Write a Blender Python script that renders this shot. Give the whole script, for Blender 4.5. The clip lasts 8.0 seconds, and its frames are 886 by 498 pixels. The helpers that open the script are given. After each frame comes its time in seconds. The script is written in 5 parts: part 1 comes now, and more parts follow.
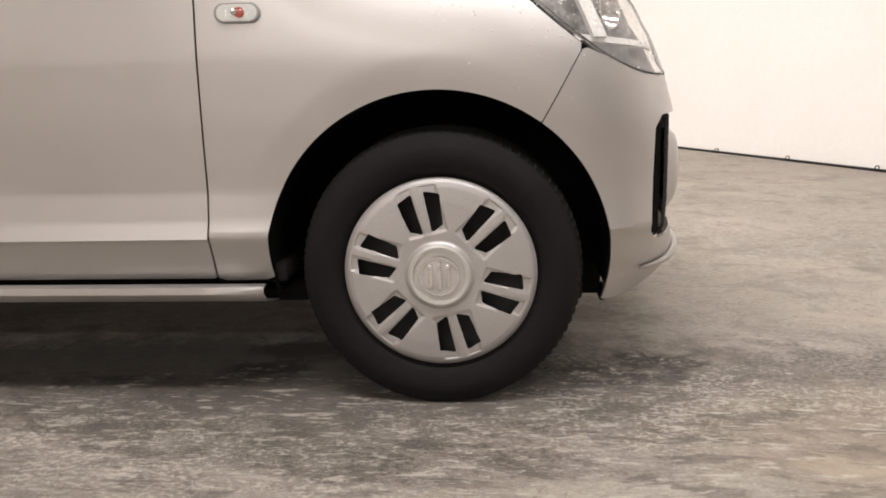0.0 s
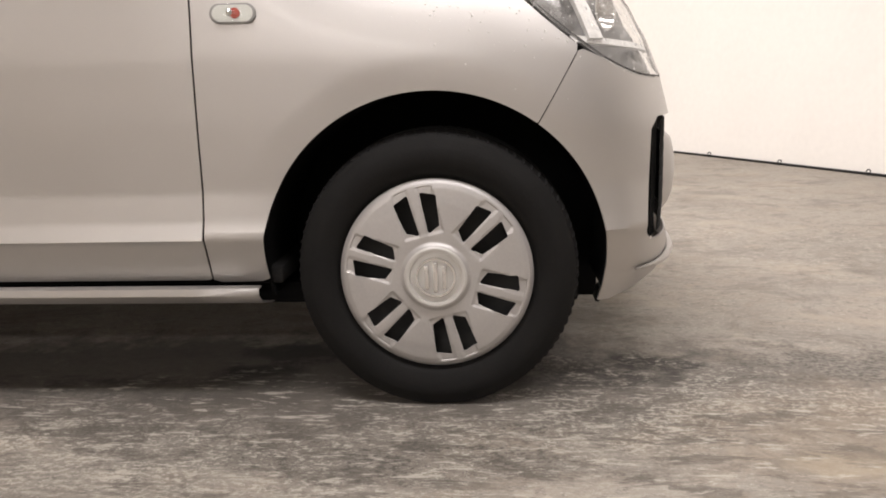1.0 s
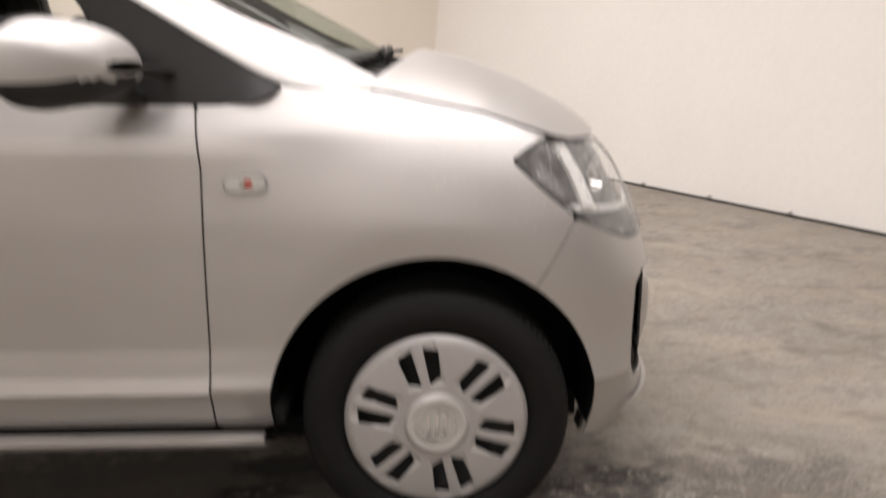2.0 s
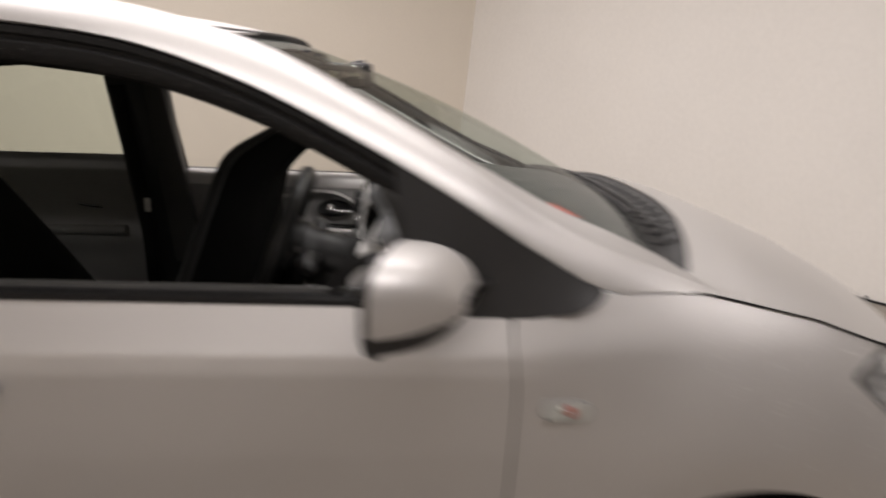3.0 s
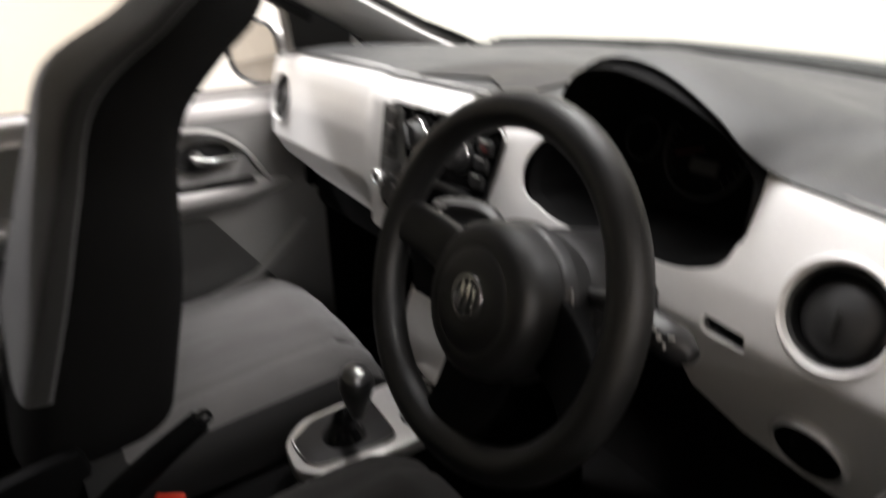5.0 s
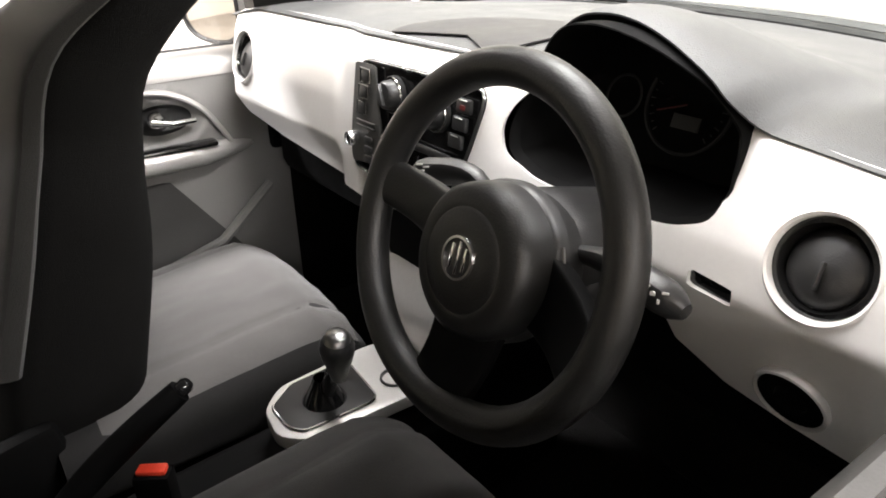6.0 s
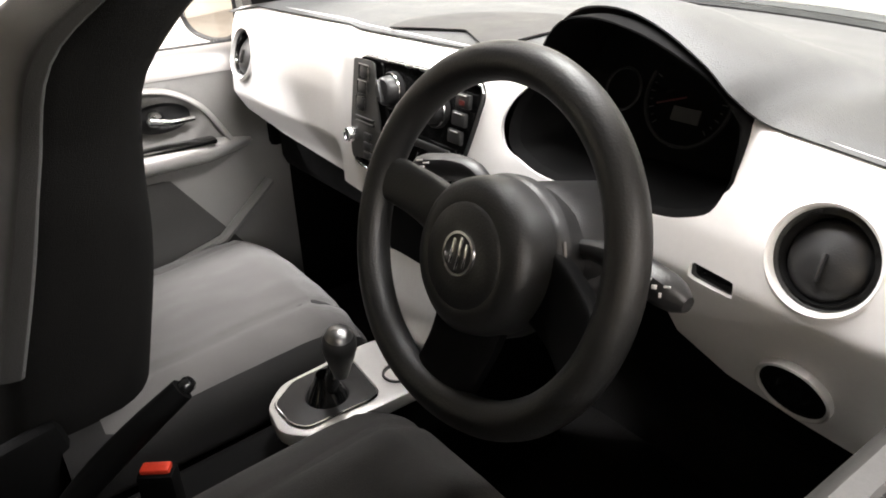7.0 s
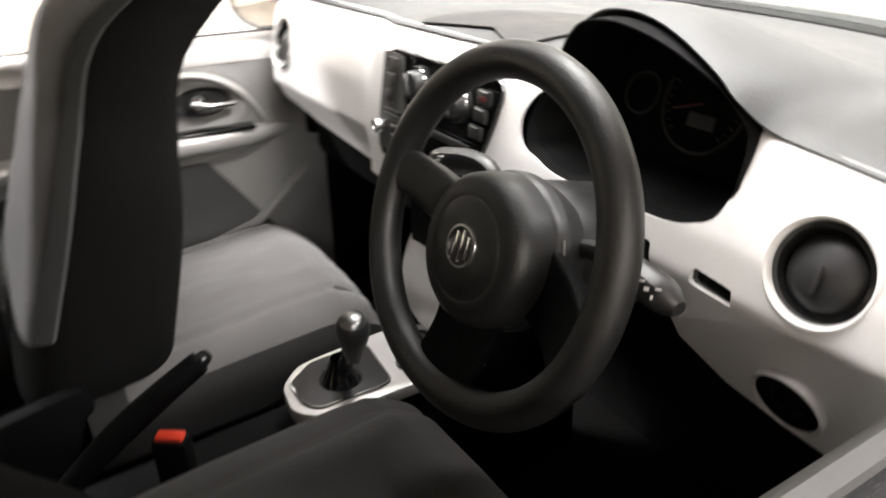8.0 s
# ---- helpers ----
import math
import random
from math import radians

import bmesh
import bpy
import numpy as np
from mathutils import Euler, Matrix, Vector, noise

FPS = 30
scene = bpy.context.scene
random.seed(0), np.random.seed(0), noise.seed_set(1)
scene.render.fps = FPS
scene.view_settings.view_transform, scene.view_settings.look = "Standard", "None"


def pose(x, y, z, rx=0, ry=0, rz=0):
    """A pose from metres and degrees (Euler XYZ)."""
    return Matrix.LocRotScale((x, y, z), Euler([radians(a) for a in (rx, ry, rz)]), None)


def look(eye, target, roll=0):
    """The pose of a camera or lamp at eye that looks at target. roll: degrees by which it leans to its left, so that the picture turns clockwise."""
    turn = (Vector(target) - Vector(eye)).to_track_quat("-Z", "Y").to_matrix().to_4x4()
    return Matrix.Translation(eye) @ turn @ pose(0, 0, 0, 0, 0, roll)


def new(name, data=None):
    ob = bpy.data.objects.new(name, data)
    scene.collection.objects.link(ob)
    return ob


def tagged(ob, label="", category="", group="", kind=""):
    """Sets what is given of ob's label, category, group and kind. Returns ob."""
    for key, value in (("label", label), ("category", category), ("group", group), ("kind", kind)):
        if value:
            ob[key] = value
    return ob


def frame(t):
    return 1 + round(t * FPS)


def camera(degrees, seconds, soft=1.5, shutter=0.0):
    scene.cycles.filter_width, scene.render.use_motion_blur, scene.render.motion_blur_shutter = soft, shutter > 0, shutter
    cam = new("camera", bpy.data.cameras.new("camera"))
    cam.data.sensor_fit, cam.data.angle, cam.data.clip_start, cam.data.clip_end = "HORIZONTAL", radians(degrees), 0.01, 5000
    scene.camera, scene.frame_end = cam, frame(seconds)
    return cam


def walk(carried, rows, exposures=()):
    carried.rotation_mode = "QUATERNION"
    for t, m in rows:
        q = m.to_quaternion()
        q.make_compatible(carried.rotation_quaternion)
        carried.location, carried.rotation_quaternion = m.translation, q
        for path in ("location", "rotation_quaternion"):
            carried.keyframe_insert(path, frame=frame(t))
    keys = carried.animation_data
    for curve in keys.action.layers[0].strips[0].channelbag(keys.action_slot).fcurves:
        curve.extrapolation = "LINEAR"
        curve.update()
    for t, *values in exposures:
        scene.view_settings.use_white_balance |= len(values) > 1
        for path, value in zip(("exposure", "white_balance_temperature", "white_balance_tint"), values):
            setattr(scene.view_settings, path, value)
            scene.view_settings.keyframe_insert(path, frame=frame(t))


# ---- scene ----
cam = camera(63.3, 8.0, soft=1.8, shutter=0.9)
PATH = [
    (0, (0.131, -1.384, 0.683), (-0.04, 0.564, 0.201), -1.8),
    (0.5, (0.129, -1.381, 0.685), (-0.04, 0.569, 0.207), -1.7),
    (1, (0.124, -1.384, 0.676), (-0.027, 0.569, 0.206), -1.7),
    (1.2, (0.111, -1.382, 0.679), (-0.026, 0.571, 0.204), -1.6),
    (2.3, (-0.14, -1.366, 1.205), (-0.009, 0.556, 0.681), 1.4),
    (2.5, (-0.248, -1.335, 1.268), (-0.111, 0.591, 0.755), 2.6),
    (2.7, (-0.408, -1.25, 1.283), (-0.286, 0.685, 0.79), 2.7),
    (2.9, (-0.572, -1.125, 1.312), (-0.452, 0.815, 0.85), 1.9),
    (3, (-0.658, -1.063, 1.328), (-0.52, 0.877, 0.866), 2.0),
    (3.2, (-0.775, -0.888, 1.3), (-0.637, 1.069, 0.91), 2.6),
    (3.3, (-0.79, -0.802, 1.29), (-0.683, 1.163, 0.933), 2.3),
    (3.5, (-0.894, -0.658, 1.32), (-0.788, 1.307, 0.964), 2.5),
    (3.8, (-1.029, -0.434, 1.3), (-0.728, 1.505, 0.912), 2.4),
    (4, (-1.103, -0.326, 1.302), (-0.602, 1.561, 0.87), 1.2),
    (4.2, (-1.139, -0.224, 1.288), (-0.499, 1.604, 0.789), 0.5),
    (4.5, (-1.177, -0.1, 1.263), (-0.412, 1.65, 0.669), -1.7),
    (4.7, (-1.206, -0.048, 1.262), (-0.366, 1.649, 0.617), -2.6),
    (4.9, (-1.233, -0.013, 1.255), (-0.3, 1.603, 0.536), -2.0),
    (5.2, (-1.256, 0.016, 1.248), (-0.226, 1.503, 0.394), -2.3),
    (6.3, (-1.265, 0.023, 1.25), (-0.213, 1.479, 0.371), -1.8),
    (6.5, (-1.265, 0.023, 1.25), (-0.214, 1.478, 0.368), -2.0),
    (7.4, (-1.265, 0.024, 1.25), (-0.221, 1.477, 0.356), -2.8),
    (7.7, (-1.266, 0.02, 1.246), (-0.224, 1.476, 0.354), -3.3),
    (8, (-1.244, -0.011, 1.253), (-0.301, 1.508, 0.356), -0.9),
]
EXPOSURES = [(0, 0.33, 6500, 14), (1.2, 0.33, 6500, 14), (2.3, -0.28, 6500, 15), (2.55, -0.42, 6500, 15), (3.5, -0.32, 6450, 15), (3.75, -0.05, 6400, 15), (4.0, 0.42, 6350, 14), (4.5, 0.58, 6150, 13), (4.8, 0.88, 6200, 13), (5.2, 1.5, 6350, 13), (6.3, 2.26, 6350, 12), (8.0, 2.26, 6350, 12)]
walk(cam, [(t, look(eye, target, roll)) for t, eye, target, roll in PATH], EXPOSURES)

# ---- world and lights ----
world = bpy.data.worlds.new("garage_air")
scene.world = world
world.use_nodes = True
world.node_tree.nodes["Background"].inputs[0].default_value = (0.9, 0.93, 1.0, 1)
world.node_tree.nodes["Background"].inputs[1].default_value = 0.02

# strip lamps under the ceiling: x, y, length, watts
CEILING = 3.9
STRIPS = [(0.3, -1.15, 4.0, 106), (-0.6, 1.4, 4.0, 93), (-2.6, 4.0, 4.0, 200), (-2.2, -6.5, 4.0, 106)]
for lx, ly, ll, lw in STRIPS:
    lamp = bpy.data.lights.new("strip_light", "AREA")
    lamp.shape, lamp.size, lamp.size_y, lamp.energy, lamp.color = "RECTANGLE", ll, 0.5, lw, (1.0, 0.965, 0.94)
    new("strip_light", lamp).matrix_world = pose(lx, ly, CEILING - 0.13)

# ---- materials ----
def mat(name, color, rough=0.5, metal=0.0, vary=0.12, scale=12.0, fine=160.0, bump=0.0, coat=0.0, spec=0.5, sheen=0.0, rvary=0.08):
    m = bpy.data.materials.new(name)
    m.use_nodes = True
    n, l = m.node_tree.nodes, m.node_tree.links
    b = n["Principled BSDF"]
    co = n.new("ShaderNodeTexCoord")
    big, small = n.new("ShaderNodeTexNoise"), n.new("ShaderNodeTexNoise")
    big.inputs["Scale"].default_value, big.inputs["Detail"].default_value = scale, 4
    small.inputs["Scale"].default_value, small.inputs["Detail"].default_value = fine, 2
    l.new(co.outputs["Object"], big.inputs["Vector"])
    l.new(co.outputs["Object"], small.inputs["Vector"])
    add = n.new("ShaderNodeMath"); add.operation = "ADD"
    l.new(big.outputs["Fac"], add.inputs[0]); l.new(small.outputs["Fac"], add.inputs[1])
    rng = n.new("ShaderNodeMapRange")
    rng.inputs["From Min"].default_value, rng.inputs["From Max"].default_value = 0.6, 1.4
    rng.inputs["To Min"].default_value, rng.inputs["To Max"].default_value = 1 - vary, 1 + vary
    l.new(add.outputs[0], rng.inputs["Value"])
    mul = n.new("ShaderNodeVectorMath"); mul.operation = "SCALE"
    mul.inputs[0].default_value = color
    l.new(rng.outputs[0], mul.inputs["Scale"])
    l.new(mul.outputs[0], b.inputs["Base Color"])
    rr = n.new("ShaderNodeMapRange")
    rr.inputs["From Min"].default_value, rr.inputs["From Max"].default_value = 0.3, 0.7
    rr.inputs["To Min"].default_value, rr.inputs["To Max"].default_value = max(0, rough - rvary), min(1, rough + rvary)
    l.new(big.outputs["Fac"], rr.inputs["Value"]); l.new(rr.outputs[0], b.inputs["Roughness"])
    b.inputs["Metallic"].default_value, b.inputs["Coat Weight"].default_value = metal, coat
    b.inputs["Coat Roughness"].default_value = 0.12
    b.inputs["Specular IOR Level"].default_value = spec
    if sheen:
        b.inputs["Sheen Weight"].default_value = sheen
    if bump:
        bp = n.new("ShaderNodeBump")
        bp.inputs["Strength"].default_value, bp.inputs["Distance"].default_value = bump, 0.002
        l.new(small.outputs["Fac"], bp.inputs["Height"]); l.new(bp.outputs[0], b.inputs["Normal"])
    return m


def flecked(m, color, scale, lo, hi):
    """Adds sparse flecks of another colour to a material of mat()."""
    n, l = m.node_tree.nodes, m.node_tree.links
    b = n["Principled BSDF"]
    src = b.inputs["Base Color"].links[0].from_socket
    co, tx, rp, mx = (n.new("ShaderNode" + k) for k in ("TexCoord", "TexNoise", "MapRange", "Mix"))
    tx.inputs["Scale"].default_value, tx.inputs["Detail"].default_value = scale, 3
    rp.inputs["From Min"].default_value, rp.inputs["From Max"].default_value = lo, hi
    mx.data_type = "RGBA"
    mx.inputs["B"].default_value = (*color, 1)
    l.new(co.outputs["Object"], tx.inputs["Vector"]); l.new(tx.outputs["Fac"], rp.inputs["Value"])
    l.new(rp.outputs[0], mx.inputs["Factor"]); l.new(src, mx.inputs["A"]); l.new(mx.outputs["Result"], b.inputs["Base Color"])
    return m


def glass(name, tint, gloss_rough=0.02, dust=0.0, gloss=0.7):
    m = bpy.data.materials.new(name)
    m.use_nodes = True
    n, l = m.node_tree.nodes, m.node_tree.links
    n.remove(n["Principled BSDF"])
    tr, gl, mx, lw = (n.new("ShaderNode" + k) for k in ("BsdfTransparent", "BsdfGlossy", "MixShader", "LayerWeight"))
    tr.inputs[0].default_value = (*tint, 1)
    gl.inputs["Roughness"].default_value = gloss_rough
    lw.inputs["Blend"].default_value = 0.5
    pw, ml = n.new("ShaderNodeMath"), n.new("ShaderNodeMath")
    pw.operation, ml.operation = "POWER", "MULTIPLY_ADD"
    pw.inputs[1].default_value, ml.inputs[1].default_value, ml.inputs[2].default_value = 4.5, gloss, 0.035
    l.new(lw.outputs["Facing"], pw.inputs[0]); l.new(pw.outputs[0], ml.inputs[0])
    l.new(ml.outputs[0], mx.inputs[0]); l.new(tr.outputs[0], mx.inputs[1]); l.new(gl.outputs[0], mx.inputs[2])
    last = mx
    if dust:
        df, m2, tx, rp = (n.new("ShaderNode" + k) for k in ("BsdfDiffuse", "MixShader", "TexNoise", "MapRange"))
        df.inputs[0].default_value = (0.75, 0.74, 0.72, 1)
        tx.inputs["Scale"].default_value, tx.inputs["Detail"].default_value = 45, 6
        rp.inputs["From Min"].default_value, rp.inputs["From Max"].default_value = 0.35, 0.75
        rp.inputs["To Min"].default_value, rp.inputs["To Max"].default_value = dust * 0.4, dust * 1.8
        co = n.new("ShaderNodeTexCoord")
        l.new(co.outputs["Object"], tx.inputs["Vector"]); l.new(tx.outputs["Fac"], rp.inputs["Value"])
        l.new(rp.outputs[0], m2.inputs[0]); l.new(mx.outputs[0], m2.inputs[1]); l.new(df.outputs[0], m2.inputs[2])
        last = m2
    l.new(last.outputs[0], n["Material Output"].inputs[0])
    return m


def concrete():
    m = mat("stained_concrete", (0.3, 0.27, 0.23), 0.7, scale=1.3, vary=0.25)
    n, l = m.node_tree.nodes, m.node_tree.links
    b = n["Principled BSDF"]
    co = n.new("ShaderNodeTexCoord")
    mp = n.new("ShaderNodeMapping"); mp.inputs["Scale"].default_value = (0.85, 1.3, 1.0)
    l.new(co.outputs["Object"], mp.inputs["Vector"])

    mq = n.new("ShaderNodeMapping"); mq.inputs["Scale"].default_value = (0.38, 1.7, 1.0); mq.inputs["Rotation"].default_value = (0, 0, 0.06)
    l.new(co.outputs["Object"], mq.inputs["Vector"])

    def noise_tex(scale, detail, rough=0.6, dist=0.0, drawn=False):
        t = n.new("ShaderNodeTexNoise")
        t.inputs["Scale"].default_value, t.inputs["Detail"].default_value = scale, detail
        t.inputs["Roughness"].default_value, t.inputs["Distortion"].default_value = rough, dist
        l.new((mq if drawn else mp).outputs[0], t.inputs["Vector"])
        return t

    def ramp(src, stops):
        r = n.new("ShaderNodeValToRGB")
        r.color_ramp.elements[0].position, r.color_ramp.elements[0].color = stops[0][0], (*stops[0][1], 1)
        r.color_ramp.elements[1].position, r.color_ramp.elements[1].color = stops[-1][0], (*stops[-1][1], 1)
        for p, c in stops[1:-1]:
            e = r.color_ramp.elements.new(p); e.color = (*c, 1)
        l.new(src, r.inputs[0])
        return r

    def mix(fac, a, c):
        x = n.new("ShaderNodeMix"); x.data_type = "RGBA"
        l.new(fac, x.inputs["Factor"]); l.new(a, x.inputs["A"])
        if isinstance(c, tuple):
            x.inputs["B"].default_value = (*c, 1)
        else:
            l.new(c, x.inputs["B"])
        return x.outputs["Result"]

    def times(p, q):
        x = n.new("ShaderNodeMath"); x.operation = "MULTIPLY"
        l.new(p, x.inputs[0])
        if isinstance(q, float):
            x.inputs[1].default_value = q
        else:
            l.new(q, x.inputs[1])
        return x.outputs[0]

    def blot(cx, cy, rx, ry, wild=1.1):
        """A soft-edged, ragged patch round a place on the floor."""
        m1, ln, nz, sm, rp = (n.new("ShaderNode" + k) for k in ("Mapping", "VectorMath", "TexNoise", "Math", "MapRange"))
        m1.vector_type = "TEXTURE"
        m1.inputs["Location"].default_value, m1.inputs["Scale"].default_value = (cx, cy, 0), (rx, ry, 1)
        l.new(co.outputs["Object"], m1.inputs["Vector"])
        ln.operation = "LENGTH"
        l.new(m1.outputs[0], ln.inputs[0])
        nz.inputs["Scale"].default_value, nz.inputs["Detail"].default_value, nz.inputs["Roughness"].default_value = 9, 6, 0.7
        l.new(co.outputs["Object"], nz.inputs["Vector"])
        sm.operation = "MULTIPLY_ADD"
        sm.inputs[1].default_value = 2 * wild
        l.new(nz.outputs["Fac"], sm.inputs[0]); l.new(ln.outputs["Value"], sm.inputs[2])
        rp.inputs["From Min"].default_value, rp.inputs["From Max"].default_value = 0.75 + wild, 1.35 + wild
        rp.inputs["To Min"].default_value, rp.inputs["To Max"].default_value = 1, 0
        l.new(sm.outputs[0], rp.inputs["Value"])
        return rp.outputs[0]

    def mask(scale, lo, hi, detail=8, rough=0.75, dist=0.6, drawn=False):
        return ramp(noise_tex(scale, detail, rough, dist, drawn).outputs["Fac"], [(lo, (0, 0, 0)), (hi, (1, 1, 1))]).outputs[0]

    base = ramp(noise_tex(0.9, 6, 0.65, 0.4).outputs["Fac"], [(0.3, (0.205, 0.18, 0.15)), (0.5, (0.30, 0.268, 0.23)), (0.7, (0.38, 0.342, 0.295))])
    col = mix(times(mask(2.1, 0.45, 0.62, 5), 0.5), base.outputs[0], (0.30, 0.245, 0.19))
    col = mix(times(mask(9, 0.45, 0.57), 0.55), col, (0.33, 0.305, 0.265))
    col = mix(times(mask(38, 0.55, 0.61), 0.5), col, (0.11, 0.097, 0.083))
    col = mix(times(mask(52, 0.55, 0.62, 4), 0.35), col, (0.13, 0.115, 0.10))
    col = mix(times(mask(105, 0.57, 0.62, 5), 0.7), col, (0.50, 0.465, 0.41))
    col = mix(times(times(mask(1.5, 0.45, 0.6, 3), mask(36, 0.53, 0.57, 9)), 0.4), col, (0.50, 0.465, 0.41))
    col = mix(times(mask(4.2, 0.52, 0.60, 8, 0.72, 0.8), 0.45), col, (0.135, 0.12, 0.102))
    col = mix(times(mask(3.3, 0.55, 0.62, 8, 0.7, 0.5), 0.4), col, (0.42, 0.36, 0.29))
    # broad darker patch under and along the car's near side
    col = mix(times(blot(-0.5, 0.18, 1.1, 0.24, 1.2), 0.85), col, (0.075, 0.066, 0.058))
    for cx, cy, rx, ry in ((-0.33, -0.15, 0.20, 0.07), (-0.60, -0.13, 0.13, 0.035), (0.16, -0.05, 0.30, 0.06), (0.80, 0.16, 0.25, 0.10), (-0.05, -0.22, 0.3, 0.05)):
        col = mix(times(blot(cx, cy, rx * 1.3, ry * 1.4, 1.3), 0.35), col, (0.15, 0.137, 0.12))
        col = mix(times(times(blot(cx, cy, rx * 1.3, ry * 1.5, 1.2), mask(85, 0.48, 0.53, 6, 0.72, 0.2)), 0.85), col, (0.09, 0.081, 0.07))
    for cx, cy, rx, ry in ((0.46, 0.07, 0.26, 0.14), (0.17, -0.09, 0.28, 0.09), (-0.45, -0.25, 0.55, 0.12), (0.85, 0.02, 0.22, 0.07), (-0.85, -0.10, 0.35, 0.10)):
        col = mix(times(times(blot(cx, cy, rx * 1.3, ry * 1.4, 1.2), times(mask(7, 0.44, 0.54, 5), mask(85, 0.50, 0.56, 7, 0.68, 0.3))), 0.8), col, (0.54, 0.50, 0.435))
    col = mix(times(blot(0.95, -0.12, 0.45, 0.22, 1.2), 0.35), col, (0.33, 0.26, 0.19))
    col = mix(times(blot(0.72, -0.21, 0.10, 0.04, 0.9), 0.4), col, (0.46, 0.38, 0.27))
    col = mix(times(blot(-0.44, 0.18, 0.11, 0.05), 0.95), col, (0.018, 0.016, 0.015))
    col = mix(times(blot(-0.40, 0.32, 0.12, 0.05), 0.9), col, (0.022, 0.02, 0.018))
    col = mix(times(times(blot(-0.68, 0.10, 0.42, 0.08, 1.3), mask(11, 0.47, 0.56)), 0.9), col, (0.03, 0.027, 0.024))
    for cx, cy, rx, ry in ((-0.56, 0.075, 0.20, 0.05), (-0.42, 0.15, 0.10, 0.05), (-0.36, 0.28, 0.10, 0.05), (-0.75, 0.11, 0.16, 0.04), (0.33, 0.16, 0.15, 0.06), (0.50, 0.24, 0.12, 0.05)):
        col = mix(times(times(blot(cx, cy, rx, ry, 1.2), mask(26, 0.42, 0.52, 6)), 0.9), col, (0.035, 0.031, 0.027))
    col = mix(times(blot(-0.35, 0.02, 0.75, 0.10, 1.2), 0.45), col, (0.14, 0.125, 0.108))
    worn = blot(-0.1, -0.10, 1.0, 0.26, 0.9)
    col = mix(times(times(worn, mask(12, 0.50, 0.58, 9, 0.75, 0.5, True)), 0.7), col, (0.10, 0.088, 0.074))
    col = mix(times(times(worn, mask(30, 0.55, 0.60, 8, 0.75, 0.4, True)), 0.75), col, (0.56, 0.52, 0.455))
    col = mix(times(mask(22, 0.58, 0.64, 8, 0.75, 0.4, True), 0.35), col, (0.14, 0.123, 0.104))
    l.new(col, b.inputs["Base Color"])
    bp = n.new("ShaderNodeBump"); bp.inputs["Strength"].default_value, bp.inputs["Distance"].default_value = 1.0, 0.006
    l.new(noise_tex(30, 8, 0.75).outputs["Fac"], bp.inputs["Height"]); l.new(bp.outputs[0], b.inputs["Normal"])
    return m


PAINT = mat("silver_car_paint", (0.56, 0.545, 0.53), 0.47, 0.8, vary=0.04, scale=3, fine=900, coat=0.14, rvary=0.04)
TRIM = mat("black_trim_plastic", (0.014, 0.0135, 0.0135), 0.55, vary=0.25, bump=0.15, fine=700)
SEAL = mat("black_rubber_seal", (0.008, 0.0075, 0.0075), 0.6, vary=0.3, bump=0.3, fine=300, spec=0.3)
WORN = flecked(mat("worn_black_frame", (0.007, 0.0068, 0.0068), 0.62, vary=0.3, bump=0.4, fine=260, spec=0.3), (0.13, 0.127, 0.122), 420.0, 0.64, 0.71)
TYRE = mat("tyre_rubber", (0.0075, 0.0072, 0.007), 0.8, vary=0.25, bump=0.25, fine=250, spec=0.25)
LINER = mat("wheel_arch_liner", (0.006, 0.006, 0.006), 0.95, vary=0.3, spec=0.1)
COVER = mat("silver_wheel_cover", (0.46, 0.445, 0.435), 0.5, 0.4, vary=0.05, coat=0.2)
STEEL = mat("black_steel", (0.02, 0.02, 0.02), 0.6, 0.3)
CHROME = mat("chrome", (0.8, 0.8, 0.8), 0.12, 1.0, vary=0.03)
KNOB = mat("dull_metal_knob_top", (0.30, 0.30, 0.30), 0.28, 1.0)
SATIN = mat("satin_silver_plastic", (0.62, 0.61, 0.59), 0.4, 0.4, vary=0.04)
FASCIA = mat("pearl_white_dash_panel", (0.84, 0.83, 0.81), 0.36, 0.1, vary=0.02, coat=0.08)
DASH = mat("grey_grained_dash", (0.047, 0.0485, 0.048), 0.55, vary=0.08, bump=0.35, fine=500)
CAPPING = mat("grey_door_capping", (0.06, 0.059, 0.056), 0.5, vary=0.15, bump=0.06, fine=500)
DOORGREY = mat("grey_door_plastic", (0.27, 0.265, 0.255), 0.5, vary=0.08, bump=0.3, fine=500)
DARK = mat("charcoal_plastic", (0.022, 0.022, 0.022), 0.42, vary=0.15, bump=0.12, fine=600)
LEATHER = mat("black_wheel_foam", (0.0095, 0.0093, 0.009), 0.46, vary=0.15, bump=0.16, fine=450, spec=0.5)
PIANO = mat("gloss_black", (0.008, 0.008, 0.008), 0.12, vary=0.1, coat=0.5)
FABRIC = mat("charcoal_seat_fabric", (0.0065, 0.0063, 0.006), 0.92, vary=0.2, bump=0.5, fine=700, sheen=0.0, spec=0.08)
FABRIC_WINDOW_LIT = mat("window_lit_cushion_fabric", (0.03, 0.029, 0.028), 0.92, vary=0.2, bump=0.5, fine=700, sheen=0.1, spec=0.15)
FABRIC_SIDE_SHADED = mat("shaded_seat_side_fabric", (0.014, 0.0136, 0.0132), 0.92, vary=0.15, bump=0.5, fine=700, sheen=0.1, spec=0.2)
FABRIC_MID = mat("grey_seat_fabric", (0.078, 0.075, 0.072), 0.92, vary=0.12, bump=0.5, fine=700, sheen=0.3, spec=0.2)
SHELL = mat("lit_seat_back_cloth", (0.024, 0.023, 0.0215), 0.9, vary=0.12, bump=0.5, fine=700, sheen=0.2, spec=0.2)
